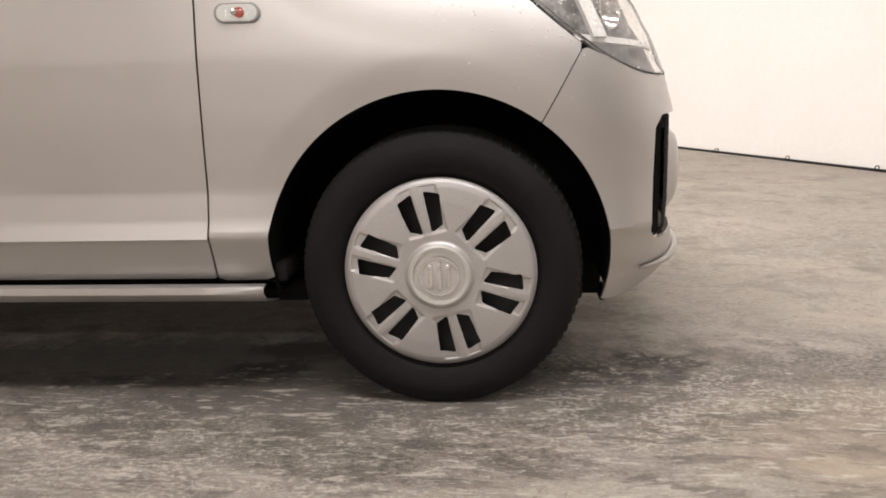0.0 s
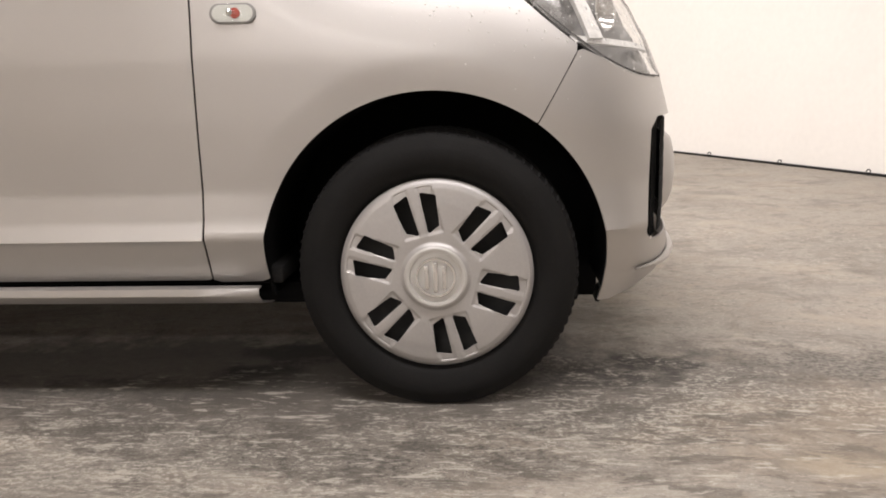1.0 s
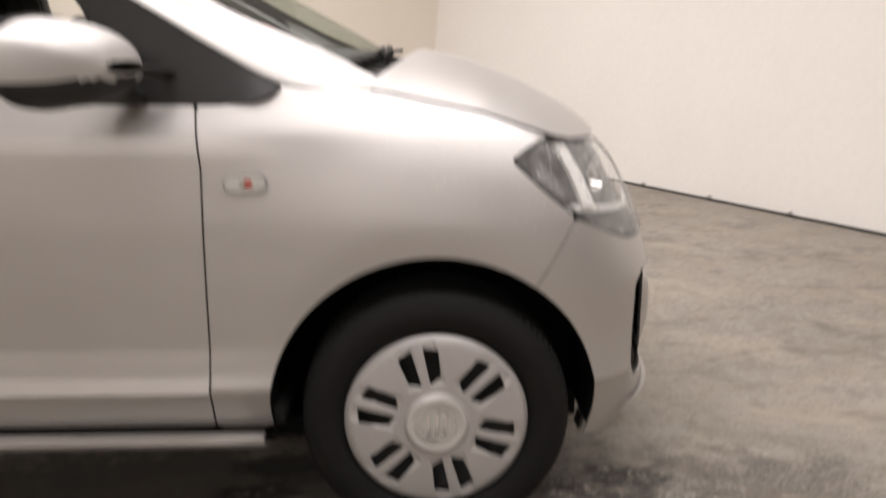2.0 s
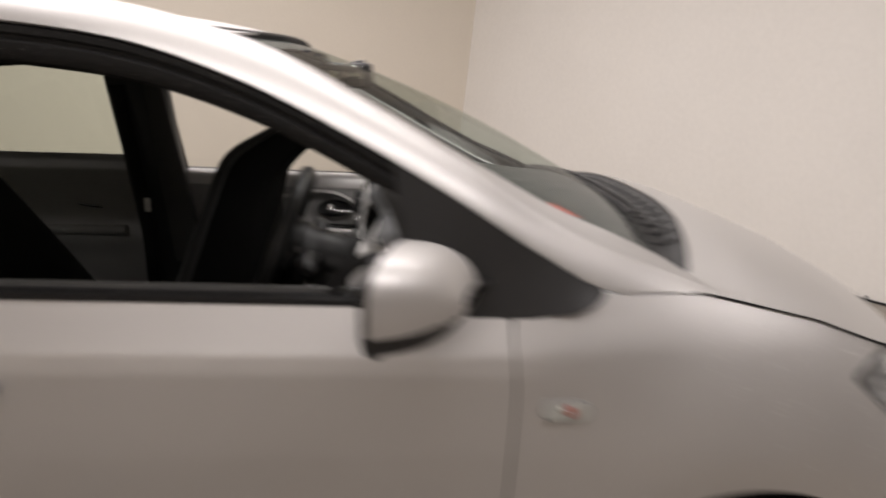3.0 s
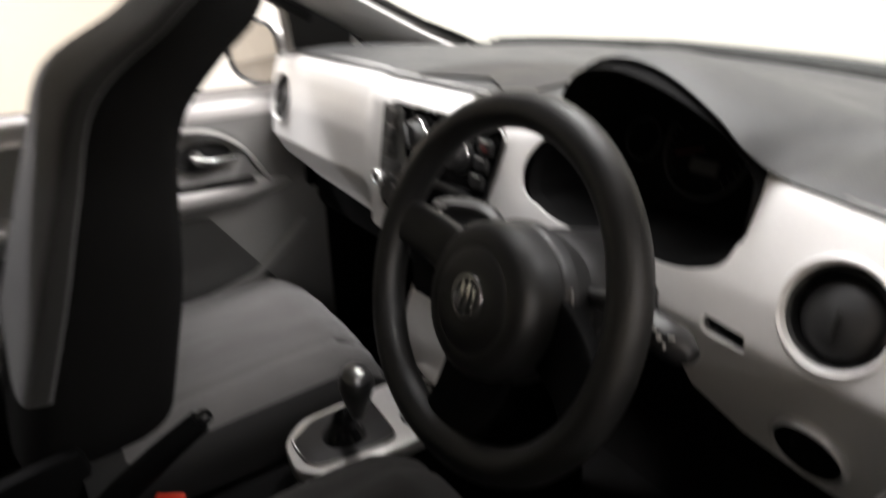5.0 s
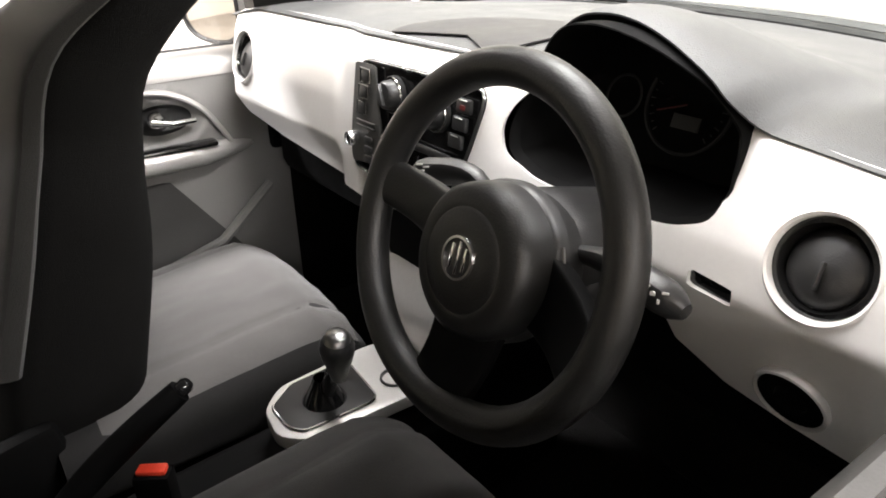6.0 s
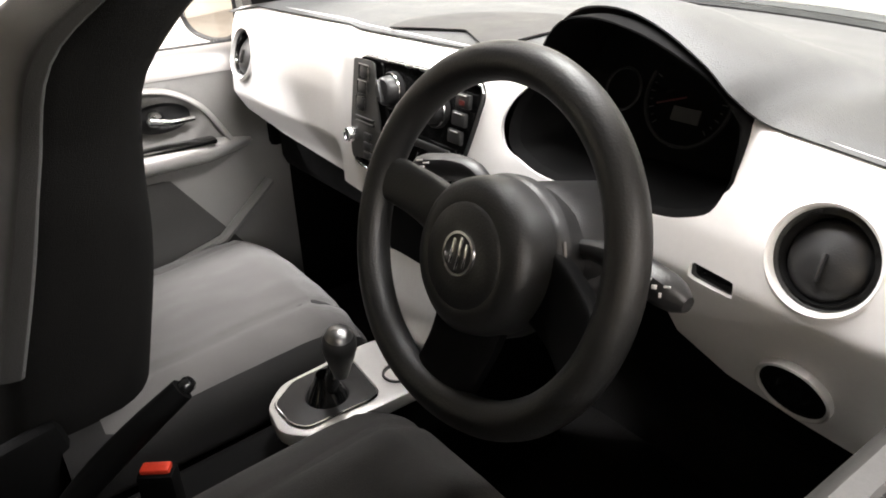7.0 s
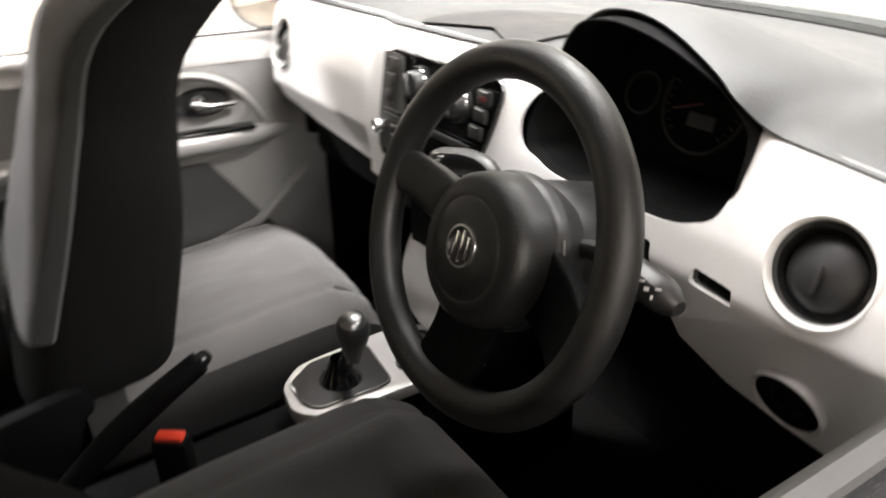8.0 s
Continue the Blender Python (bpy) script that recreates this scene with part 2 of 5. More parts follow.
CUP = mat("matt_black_surround", (0.004, 0.004, 0.004), 0.7, vary=0.2, spec=0.05)
CARPET = mat("black_carpet", (0.020, 0.0195, 0.019), 0.98, vary=0.4, bump=0.6, fine=350, spec=0.1)
LINING = mat("light_grey_headlining", (0.42, 0.415, 0.4), 0.85, vary=0.05, bump=0.2, fine=600)
PILLAR = mat("pillar_trim_grey", (0.72, 0.715, 0.70), 0.6, vary=0.05, bump=0.2, fine=600)
RED = mat("red_plastic", (0.75, 0.06, 0.03), 0.4)
PRINT = mat("unlit_dial_print", (0.024, 0.024, 0.023), 0.5)
DULL_RED = mat("dark_red_key", (0.10, 0.012, 0.010), 0.4)
AMBER = mat("indicator_bulb", (0.42, 0.07, 0.045), 0.3)
WATER = mat("dried_water_drops", (0.72, 0.71, 0.69), 0.25, 0.0, vary=0.1, coat=0.4)
MIRROR = mat("mirror_glass", (0.9, 0.9, 0.9), 0.03, 1.0, vary=0.0, rvary=0.0)
GLASS = glass("windscreen_glass", (0.80, 0.85, 0.81), dust=0.012, gloss=0.35)
CLEAR_GLASS = glass("clear_side_glass", (0.95, 0.96, 0.95), dust=0.012, gloss=0.45)
GREEN_GLASS = glass("green_tinted_glass", (0.74, 0.81, 0.74), dust=0.02)
LENS = glass("clear_lens", (0.93, 0.93, 0.92), 0.08, dust=0.22)
WHITE = mat("white_lamp_plastic", (0.85, 0.84, 0.82), 0.35)
SHEET = mat("white_sheet_wall", (0.84, 0.81, 0.765), 0.6, vary=0.03, scale=1.5, fine=25, bump=0.05)
FILL_WALL = mat("pale_fill_wall", (0.66, 0.63, 0.59), 0.75, vary=0.05, scale=1.2, fine=60, bump=0.2)
CREAM = mat("cream_painted_wall", (0.72, 0.66, 0.57), 0.75, vary=0.03, scale=1.2, fine=60, bump=0.2)
INK = mat("dark_blue_sign_paint", (0.03, 0.035, 0.10), 0.5)
CONCRETE = concrete()
CEIL = mat("ceiling_board", (0.7, 0.68, 0.64), 0.8)
GLOW = bpy.data.materials.new("lamp_tube"); GLOW.use_nodes = True
GLOW.node_tree.nodes["Principled BSDF"].inputs["Emission Color"].default_value = (1, 0.95, 0.88, 1)
GLOW.node_tree.nodes["Principled BSDF"].inputs["Emission Strength"].default_value = 4.0

# ---- mesh helpers ----
def link(name, verts, faces, material, parent=None, label="", smooth=True, solid=0.0, flip=False):
    me = bpy.data.meshes.new(name)
    fs = [tuple(reversed(f)) for f in faces] if flip else [tuple(f) for f in faces]
    me.from_pydata([tuple(map(float, v)) for v in verts], [], fs)
    me.materials.append(material)
    if smooth:
        me.polygons.foreach_set("use_smooth", [True] * len(me.polygons))
        me.set_sharp_from_angle(angle=radians(38))
    me.update()
    ob = new(name, me)
    if parent is not None:
        ob.parent = parent
        ob.matrix_parent_inverse = ORIGIN.get(parent.name, Matrix())
    if label:
        tagged(ob, label)
    if solid:
        mod = ob.modifiers.new("thickness", "SOLIDIFY")
        mod.thickness, mod.offset = solid, -1
        if name not in ("sill", "arch_wall"):
            cut = ob.modifiers.new("edges", "EDGE_SPLIT")
            cut.split_angle = radians(40)
    return ob


ORIGIN = {}


def thing(name, at, label, category, group=""):
    ob = new(name)
    ob.location = at
    ob.empty_display_size = 0.1
    ORIGIN[ob.name] = Matrix.Translation(at).inverted()
    return tagged(ob, label, category, group)


def grid(fn, nu, nv, close_u=False, close_v=False):
    us = np.linspace(0, 1, nu + 1)[: nu if close_u else None]
    vs = np.linspace(0, 1, nv + 1)[: nv if close_v else None]
    verts = [fn(u, v) for u in us for v in vs]
    a, b = len(us), len(vs)
    faces = []
    for i in range(nu):
        for j in range(nv):
            i2, j2 = (i + 1) % a, (j + 1) % b
            faces.append((i * b + j, i2 * b + j, i2 * b + j2, i * b + j2))
    return verts, faces


def join(*items):
    verts, faces = [], []
    for v, f in items:
        k = len(verts)
        verts += list(v)
        faces += [tuple(i + k for i in q) for q in f]
    return verts, faces


def mirrored(item):
    v, f = item
    return [(p[0], 2 * YC - p[1], p[2]) for p in v], [tuple(reversed(q)) for q in f]


def tube(pts, radius, n=12, closed=False, flat=1.0):
    """A round bar along points; radius may be a function of 0..1."""
    pts = [Vector(p) for p in pts]
    m = len(pts)
    verts, faces, up = [], [], None
    for i, p in enumerate(pts):
        a = pts[(i - 1) % m] if closed or i else p
        c = pts[(i + 1) % m] if closed or i < m - 1 else p
        d = (c - a).normalized()
        if up is None:
            up = d.orthogonal().normalized()
        up = (up - d * up.dot(d)).normalized()
        side = d.cross(up)
        r = radius(i / max(1, m - 1)) if callable(radius) else radius
        for k in range(n):
            t = 2 * math.pi * k / n
            verts.append(p + up * (r * math.cos(t) * flat) + side * (r * math.sin(t)))
    for i in range(m if closed else m - 1):
        for k in range(n):
            i2, k2 = (i + 1) % m, (k + 1) % n
            faces.append((i * n + k, i * n + k2, i2 * n + k2, i2 * n + k))
    if not closed:
        faces += [tuple(reversed(range(n))), tuple(range((m - 1) * n, m * n))]
    return verts, faces


def lathe(profile, m=Matrix(), n=48):
    """Rings of (radius, height) round the local z axis."""
    verts, faces = [], []
    for r, h in profile:
        for k in range(n):
            t = 2 * math.pi * k / n
            verts.append(m @ Vector((r * math.cos(t), r * math.sin(t), h)))
    for i in range(len(profile) - 1):
        for k in range(n):
            k2 = (k + 1) % n
            faces.append((i * n + k, i * n + k2, (i + 1) * n + k2, (i + 1) * n + k))
    return verts, faces


def rbox(size, bevel, m=Matrix(), segments=2):
    bm = bmesh.new()
    bmesh.ops.create_cube(bm, size=1, matrix=Matrix.Diagonal((*size, 1)))
    bmesh.ops.bevel(bm, geom=bm.edges[:], offset=bevel, segments=segments, profile=0.5, affect="EDGES")
    bm.transform(m)
    bm.verts.index_update()
    out = [v.co.copy() for v in bm.verts], [tuple(v.index for v in f.verts) for f in bm.faces]
    bm.free()
    return out


def prism(outline, depth, m=Matrix(), bevel=0.0):
    """An outline in local xy, drawn out along local z from 0 to depth."""
    bm = bmesh.new()
    f = bm.faces.new([bm.verts.new((x, y, 0)) for x, y in outline])
    ext = bmesh.ops.extrude_face_region(bm, geom=[f])
    bmesh.ops.translate(bm, verts=[v for v in ext["geom"] if isinstance(v, bmesh.types.BMVert)], vec=(0, 0, depth))
    bmesh.ops.recalc_face_normals(bm, faces=bm.faces[:])
    if bevel:
        bmesh.ops.bevel(bm, geom=bm.edges[:], offset=bevel, segments=2, profile=0.5, affect="EDGES")
    bm.transform(m)
    bm.verts.index_update()
    out = [v.co.copy() for v in bm.verts], [tuple(v.index for v in q.verts) for q in bm.faces]
    bm.free()
    return out


def basis(origin, zaxis, xhint=(0, 1, 0)):
    z = Vector(zaxis).normalized()
    x = Vector(xhint)
    x = (x - z * x.dot(z)).normalized()
    y = z.cross(x)
    return Matrix.Translation(origin) @ Matrix((x, y, z)).transposed().to_4x4()


def spline(pts, n):
    """n + 1 points of a smooth curve through pts."""
    P = np.array(pts, float)
    d = np.r_[0, np.cumsum(np.linalg.norm(np.diff(P, axis=0), axis=1))]
    T = np.gradient(P, d, axis=0)
    out = []
    for s in np.linspace(0, d[-1], n + 1):
        i = min(np.searchsorted(d, s, side="right") - 1, len(P) - 2)
        h = d[i + 1] - d[i]
        t = (s - d[i]) / h
        out.append((2 * t**3 - 3 * t**2 + 1) * P[i] + (t**3 - 2 * t**2 + t) * h * T[i] + (3 * t**2 - 2 * t**3) * P[i + 1] + (t**3 - t**2) * h * T[i + 1])
    return np.array(out)


def fillet(pts, r):
    """An outline with its corners rounded."""
    out = []
    for i, p in enumerate(pts):
        p, a, b = Vector(p), Vector(pts[i - 1]), Vector(pts[(i + 1) % len(pts)])
        d0, d1 = (a - p), (b - p)
        q0, q1 = p + d0.normalized() * min(r, d0.length * 0.45), p + d1.normalized() * min(r, d1.length * 0.45)
        for t in (0.0, 0.33, 0.67, 1.0):
            out.append(tuple(q0 * (1 - t) ** 2 + p * 2 * t * (1 - t) + q1 * t * t))
    return out


def poly(pts, rnd=0.0):
    """Signed distance to a polygon in the plane, positive inside; rnd rounds its corners."""
    P = np.array(pts, float)

    def f(a, b):
        p = np.stack([a, b], -1)
        best, inside = np.full(a.shape, 1e9), np.zeros(a.shape, bool)
        for i in range(len(P)):
            q, e = P[i], P[(i + 1) % len(P)] - P[i]
            w = p - q
            t = np.clip((w @ e) / (e @ e), 0, 1)
            best = np.minimum(best, np.linalg.norm(w - t[..., None] * e, axis=-1))
            j = (i + 1) % len(P)
            cond = (P[i][1] > p[..., 1]) != (P[j][1] > p[..., 1])
            xx = (P[j][0] - P[i][0]) * (p[..., 1] - P[i][1]) / (P[j][1] - P[i][1] + 1e-12) + P[i][0]
            inside ^= cond & (p[..., 0] < xx)
        return np.where(inside, best, -best) + rnd
    return f


def circle(ca, cb, r):
    return lambda a, b: r - np.hypot(a - ca, b - cb)


def hole(f):
    return lambda a, b: -f(a, b)


def panel(surf, ur, vr, step, where, rules):
    """A sheet on surf(u, v), trimmed where any rule over where(u, v) turns negative; cut edges are drawn onto the rules."""
    nu, nv = max(2, round((ur[1] - ur[0]) / step)), max(2, round((vr[1] - vr[0]) / step))
    U, V = np.meshgrid(np.linspace(*ur, nu + 1), np.linspace(*vr, nv + 1), indexing="ij")

    def val(u, v):
        a, b = where(u, v)
        return np.min([r(a, b) for r in rules], axis=0) if rules else np.ones(u.shape)

    cu, cv = (U[:-1, :-1] + U[1:, 1:]) / 2, (V[:-1, :-1] + V[1:, 1:]) / 2
    keep = val(cu, cv) > 0
    k4, all4 = np.zeros(U.shape, int), np.zeros(U.shape, int)
    for di in (0, 1):
        for dj in (0, 1):
            k4[di : di + nu, dj : dj + nv] += keep
            all4[di : di + nu, dj : dj + nv] += 1
    edge = (k4 > 0) & (k4 < all4)
    u, v, e = U[edge], V[edge], step * 0.02
    u0, v0 = u.copy(), v.copy()
    for _ in range(5):
        f = val(u, v)
        gu, gv = (val(u + e, v) - val(u - e, v)) / (2 * e), (val(u, v + e) - val(u, v - e)) / (2 * e)
        g = np.maximum(gu**2 + gv**2, 0.05)
        u, v = u - f * gu / g, v - f * gv / g
        u, v = np.clip(u, u0 - step, u0 + step), np.clip(v, v0 - step, v0 + step)
    U[edge], V[edge] = u, v
    used = k4 > 0
    idx = -np.ones(U.shape, int)
    idx[used] = np.arange(used.sum())
    verts = [surf(a, b) for a, b in zip(U[used], V[used])]
    faces = [(idx[i, j], idx[i + 1, j], idx[i + 1, j + 1], idx[i, j + 1]) for i, j in zip(*np.nonzero(keep))]
    return verts, faces

# ---- room ----
YC = 0.83


def slab(name, pts, thick, material, label, category="wall"):
    """A flat slab: four corners of its inner face, drawn back by thick along the inner face's back normal."""
    p = [Vector(q) for q in pts]
    nrm = (p[1] - p[0]).cross(p[3] - p[0]).normalized()
    v = p + [q + nrm * thick for q in p]
    f = [(0, 1, 2, 3), (7, 6, 5, 4), (0, 4, 5, 1), (1, 5, 6, 2), (2, 6, 7, 3), (3, 7, 4, 0)]
    return tagged(link(name, v, f, material, smooth=False), label, category, kind="structure")


CORNER = Vector((0.05, 7.6, 0))
along = Vector((0.4855, -0.8743, 0))  # down the sheet wall, away from the corner
left = Vector((-0.985, -0.1726, 0))  # along the lettered wall, away from the corner
FRONT_L, FAR_L = 15.0, 12.0


def at_room(a, l, z=0.0):
    p = CORNER + along * a + left * l
    return Vector((p.x, p.y, z))


def front_surf(u, v):
    z = 0.012 + v * (CEILING - 0.012)
    wob = 0.035 * noise.noise((u * 11, v * 1.4, 0.3)) + 0.012 * noise.noise((u * 34, v * 2.2, 2.0))
    return at_room(FRONT_L * u, wob * min(1, v * 6) - 0.09 * z, z)


tagged(link("wall_front", *grid(front_surf, 110, 24), SHEET, solid=0.03), "white hanging sheet wall with soft waves", "wall", kind="structure")
foot_pts = [at_room(FRONT_L * i / 40, 0.012, 0.008) for i in range(41)]
tagged(link("trim_front", *tube(foot_pts, 0.009, 8), SEAL), "black rubber foot of the sheet wall", "trim", kind="structure")
slab("wall_far", [at_room(0, -1.2), at_room(0, FAR_L), at_room(0, FAR_L, CEILING), at_room(0, -1.2, CEILING)], 0.12, CREAM, "cream painted wall with blue sign lettering")
slab("wall_back", [at_room(0, FAR_L), at_room(FRONT_L, FAR_L), at_room(FRONT_L, FAR_L, CEILING), at_room(0, FAR_L, CEILING)], 0.12, CREAM, "cream painted wall")
slab("wall_near", [at_room(FRONT_L, FAR_L), at_room(FRONT_L, -1.2), at_room(FRONT_L, -1.2, CEILING), at_room(FRONT_L, FAR_L, CEILING)], 0.12, FILL_WALL, "unseen wall, pale for fill light")
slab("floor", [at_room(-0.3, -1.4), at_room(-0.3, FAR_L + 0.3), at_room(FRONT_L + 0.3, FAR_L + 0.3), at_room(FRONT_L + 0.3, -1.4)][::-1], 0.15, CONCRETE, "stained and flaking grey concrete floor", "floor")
slab("ceiling", [at_room(-0.3, -1.4, CEILING), at_room(-0.3, FAR_L + 0.3, CEILING), at_room(FRONT_L + 0.3, FAR_L + 0.3, CEILING), at_room(FRONT_L + 0.3, -1.4, CEILING)], 0.1, CEIL, "plain pale ceiling boards", "ceiling")
for lx, ly, ll, lw in STRIPS:
    t = thing("strip_lamp", (lx, ly, CEILING), "long white fluorescent strip lamp under the ceiling", "lamp", "ceiling strip lamps")
    link("housing", *rbox((ll + 0.1, 0.58, 0.06), 0.01, pose(lx, ly, CEILING - 0.031)), CEIL, t)
    for off in (-0.16, 0.0, 0.16):
        link("tube", *tube([(lx - ll / 2, ly + off, CEILING - 0.085), (lx + ll / 2, ly + off, CEILING - 0.085)], 0.016, 10), GLOW, t)

# eyelet hooks along the foot of the sheet
for i in range(22):
    p = at_room(0.35 + 0.66 * i, 0.03)
    h = thing("floor_hook", (p.x, p.y, 0), "small dark hook holding the sheet's foot to the floor", "hook", "hooks along the sheet wall")
    link("ring", *tube([p + Vector((0.012 * math.cos(a), 0, 0.026 + 0.012 * math.sin(a))) for a in np.linspace(0, 6.28, 13)[:-1]], 0.0035, 6, True), STEEL, h)
    link("peg", *tube([p, p + Vector((0, 0, 0.018))], 0.006, 8), STEEL, h)

# sign on the lettered wall: its readable ending, plain bars for the rest
sp = at_room(0.004, 2.4, 2.32)
sign = thing("wall_sign", sp, "dark blue painted sign lettering on the cream wall", "sign")
SIGN = basis((0, 0, 0), (-left.y, left.x, 0), tuple(-left))


def bar(l, w, h=0.28):
    link("bar", *rbox((w, h, 0.004), 0.0015, Matrix.Translation(at_room(0.003, l, 2.32 + h / 2)) @ SIGN), INK, sign)


curve = bpy.data.curves.new("sign_word", "FONT")
curve.body, curve.size, curve.extrude = ".com", 0.40, 0.002
tmp = bpy.data.objects.new("sign_word", curve)
me = bpy.data.meshes.new_from_object(tmp)
bpy.data.objects.remove(tmp)
me.transform(Matrix.Translation(at_room(0.003, 3.92, 2.32)) @ SIGN)
me.materials.append(INK)
word = new("word", me)
word.parent, word.matrix_parent_inverse = sign, ORIGIN[sign.name]
for k in range(9):
    bar(4.08 + 0.2 * k, 0.045, 0.2)
for l in (2.69, 2.56, 2.43, 2.30, 2.03, 1.87, 1.72, 1.44, 1.31, 1.18, 1.05):
    bar(l, 0.055)

# ---- car body surface ----
X0, NOSE_L, NEXP = -0.1, 0.632, 5.0
XR, TAIL_L = -2.2, 0.80


def _outline():
    pts = []
    for th in np.linspace(0, math.pi / 2, 200):
        pts.append((XR - TAIL_L * math.cos(th) ** (2 / 3.2), YC * (1 - math.sin(th) ** (2 / 3.2))))
    for th in np.linspace(0, math.pi / 2, 300):
        pts.append((X0 + NOSE_L * math.sin(th) ** (2 / NEXP), YC * (1 - math.cos(th) ** (2 / NEXP))))
    p = np.array(pts)
    s = np.r_[0, np.cumsum(np.hypot(*np.diff(p, axis=0).T))]
    s += -1.0 - np.interp(-1.0, p[:, 0], s)
    return s, p[:, 0], p[:, 1]


OUT_S, OUT_X, OUT_Y = _outline()
S_NOSE, S_TAIL = OUT_S[-1], OUT_S[0]
NZ = [0.15, 0.20, 0.247, 0.29, 0.34, 0.40, 0.50, 0.58, 0.67, 0.745, 0.81, 0.86, 0.90, 1.05]
NX = [0.482, 0.497, 0.525, 0.5378, 0.5285, 0.532, 0.5306, 0.5285, 0.504, 0.474, 0.4363, 0.3978, 0.361, 0.2485]
TZ = [0.15, 0.20, 0.25, 0.272, 0.359, 0.366, 0.40, 0.46, 0.60, 0.72, 0.86, 0.893, 0.945, 0.985, 1.05]
TI = [0.065, 0.054, 0.043, 0.038, 0.003, -0.004, 0.006, 0.013, 0.007, 0.005, 0.011, 0.017, 0.042, 0.058, 0.085]
SHX = [-3.0, -0.9, -0.47, -0.298, -0.106, 0.1, 0.2407, 0.3153, 0.3886, 0.4405, 0.555]
SHZ = [1.02, 0.976, 0.965, 0.984, 0.973, 0.93, 0.882, 0.865, 0.84, 0.815, 0.76]
AX, AZ, AR = -0.003, 0.300, 0.351
RAX = -2.42


def shoulder(x):
    return np.interp(x, SHX, SHZ)


def sstep(a, b, t):
    t = min(1.0, max(0.0, (t - a) / (b - a)))  # a may lie above b
    return t * t * (3 - 2 * t)


def side_xy(s, z):
    """Side-view x for arrays of outline length s and height z."""
    x = np.interp(s, OUT_S, OUT_X)
    k = (np.interp(z, NZ, NX) - X0) / NOSE_L
    kr = np.interp(z, [0.15, 0.3, 0.5, 0.8, 1.05], [0.92, 0.99, 1.0, 0.99, 0.93])
    return np.where(x > X0, X0 + (x - X0) * k, np.where(x < XR, XR + (x - XR) * kr, x))


def body(s, z, lift=0.0):
    x = float(side_xy(np.array(s), np.array(z)))
    py = float(np.interp(s, OUT_S, OUT_Y))
    inn = float(np.interp(z, TZ, TI))
    amp = 0.072 * sstep(-0.46, -0.04, x)
    zs = float(shoulder(x))
    c = min(1.0, max(0.0, (z - (zs - 0.30)) / 0.30))
    low = float(np.interp(zs, TZ, TI)) - 0.011
    k = 0.9 * sstep(-0.45, -0.10, x)
    inn += amp * c**2.1 + k * (max(0.0, low) * c**2.1 - (max(0.0, inn - 0.011) if z > 0.86 else 0.0))
    for cx in (AX, RAX):
        r = math.hypot(x - cx, z - AZ)
        inn += 0.006 * min(1.0, max(0.0, (0.412 - r) / 0.063)) ** 1.05
    y = py + (inn + lift) * (1 - py / YC)
    return Vector((x - lift * (py / YC), y, z))


def side_where(s, z):
    return side_xy(s, z), z


def shut_x(z):
    return np.interp(z, [0.2, 0.27, 0.40, 0.83, 0.95, 1.0], [-0.475, -0.474, -0.468, -0.452, -0.462, -0.47])


ARCH, REAR_ARCH = hole(circle(AX, AZ, AR)), hole(circle(RAX, AZ, AR))
LAMP = [(0.165, 0.838), (0.2048, 0.862), (0.297, 0.872), (0.361, 0.862), (0.407, 0.82), (0.474, 0.72), (0.49, 0.672), (0.4212, 0.668), (0.3519, 0.693), (0.2873, 0.735), (0.2243, 0.785)]
LAMP = [tuple(p[:2]) for p in spline([(x, z, 0) for x, z in LAMP] + [(*LAMP[0], 0)], 44)[:-1]]
lamp_in, lamp_out = poly(LAMP, 0.004), hole(poly(LAMP, 0.009))
UPTS = [(0.1, 0.4), (0.2078, 0.585), (0.2854, 0.722), (0.3519, 0.693), (0.4212, 0.668), (0.497, 0.668), (0.9, 0.6), (0.9, 0.1), (0.1, 0.1)]
UNDER = poly(UPTS)
SIL = 0.268
car = thing("car", (-1.2, YC, 0), "silver five-door hatchback parked on bare concrete with its driver's window open", "car")


def both(name, item, material, label="", solid=0.004, parent=None):
    """One part on the near side and its mirror on the far side."""
    a = link(name, *item, material, parent or car, label, solid=solid)
    b = link(name, *mirrored(item), material, parent or car, label, solid=solid)
    return a, b


fender = panel(body, (-0.50, 0.62), (SIL - 0.006, 0.99), 0.011, side_where, [
    lambda a, b: a - shut_x(b) - 0.002, lambda a, b: shoulder(a) - b - 0.001, ARCH, lamp_out, lambda a, b: 0.52 - a - 0.001, lambda a, b: b - SIL,
    hole(poly(UPTS, 0.0022)),
    hole(poly([(-0.70, 0.949), (-0.42, 0.949), (-0.35, 0.957), (-0.315, 0.972), (-0.296, 0.99), (-0.3, 1.1), (-0.7, 1.1)]))])
both("front_wing", fender, PAINT)
fdoor = panel(body, (-1.47, -0.44), (SIL, 0.975), 0.007, side_where, [
    lambda a, b: shut_x(b) - 0.002 - a, lambda a, b: a + 1.45, lambda a, b: b - SIL - 0.004, lambda a, b: 0.968 - b + 0.008 * (-0.5 - a),
    hole(poly([(-0.66, 0.951), (-0.42, 0.949), (-0.4, 1.1), (-0.66, 1.1)]))])
near_door, far_door = both("front_door", fdoor, PAINT)
rdoor = panel(body, (-2.3, -1.44), (SIL, 1.02), 0.016, side_where, [
    lambda a, b: -1.454 - a, lambda a, b: a + 2.22, lambda a, b: b - SIL - 0.004, lambda a, b: 0.968 + 0.008 * (-0.5 - a) - b, hole(circle(RAX, AZ, AR + 0.004))])
near_rear_door, far_rear_door = both("rear_door", rdoor, PAINT)
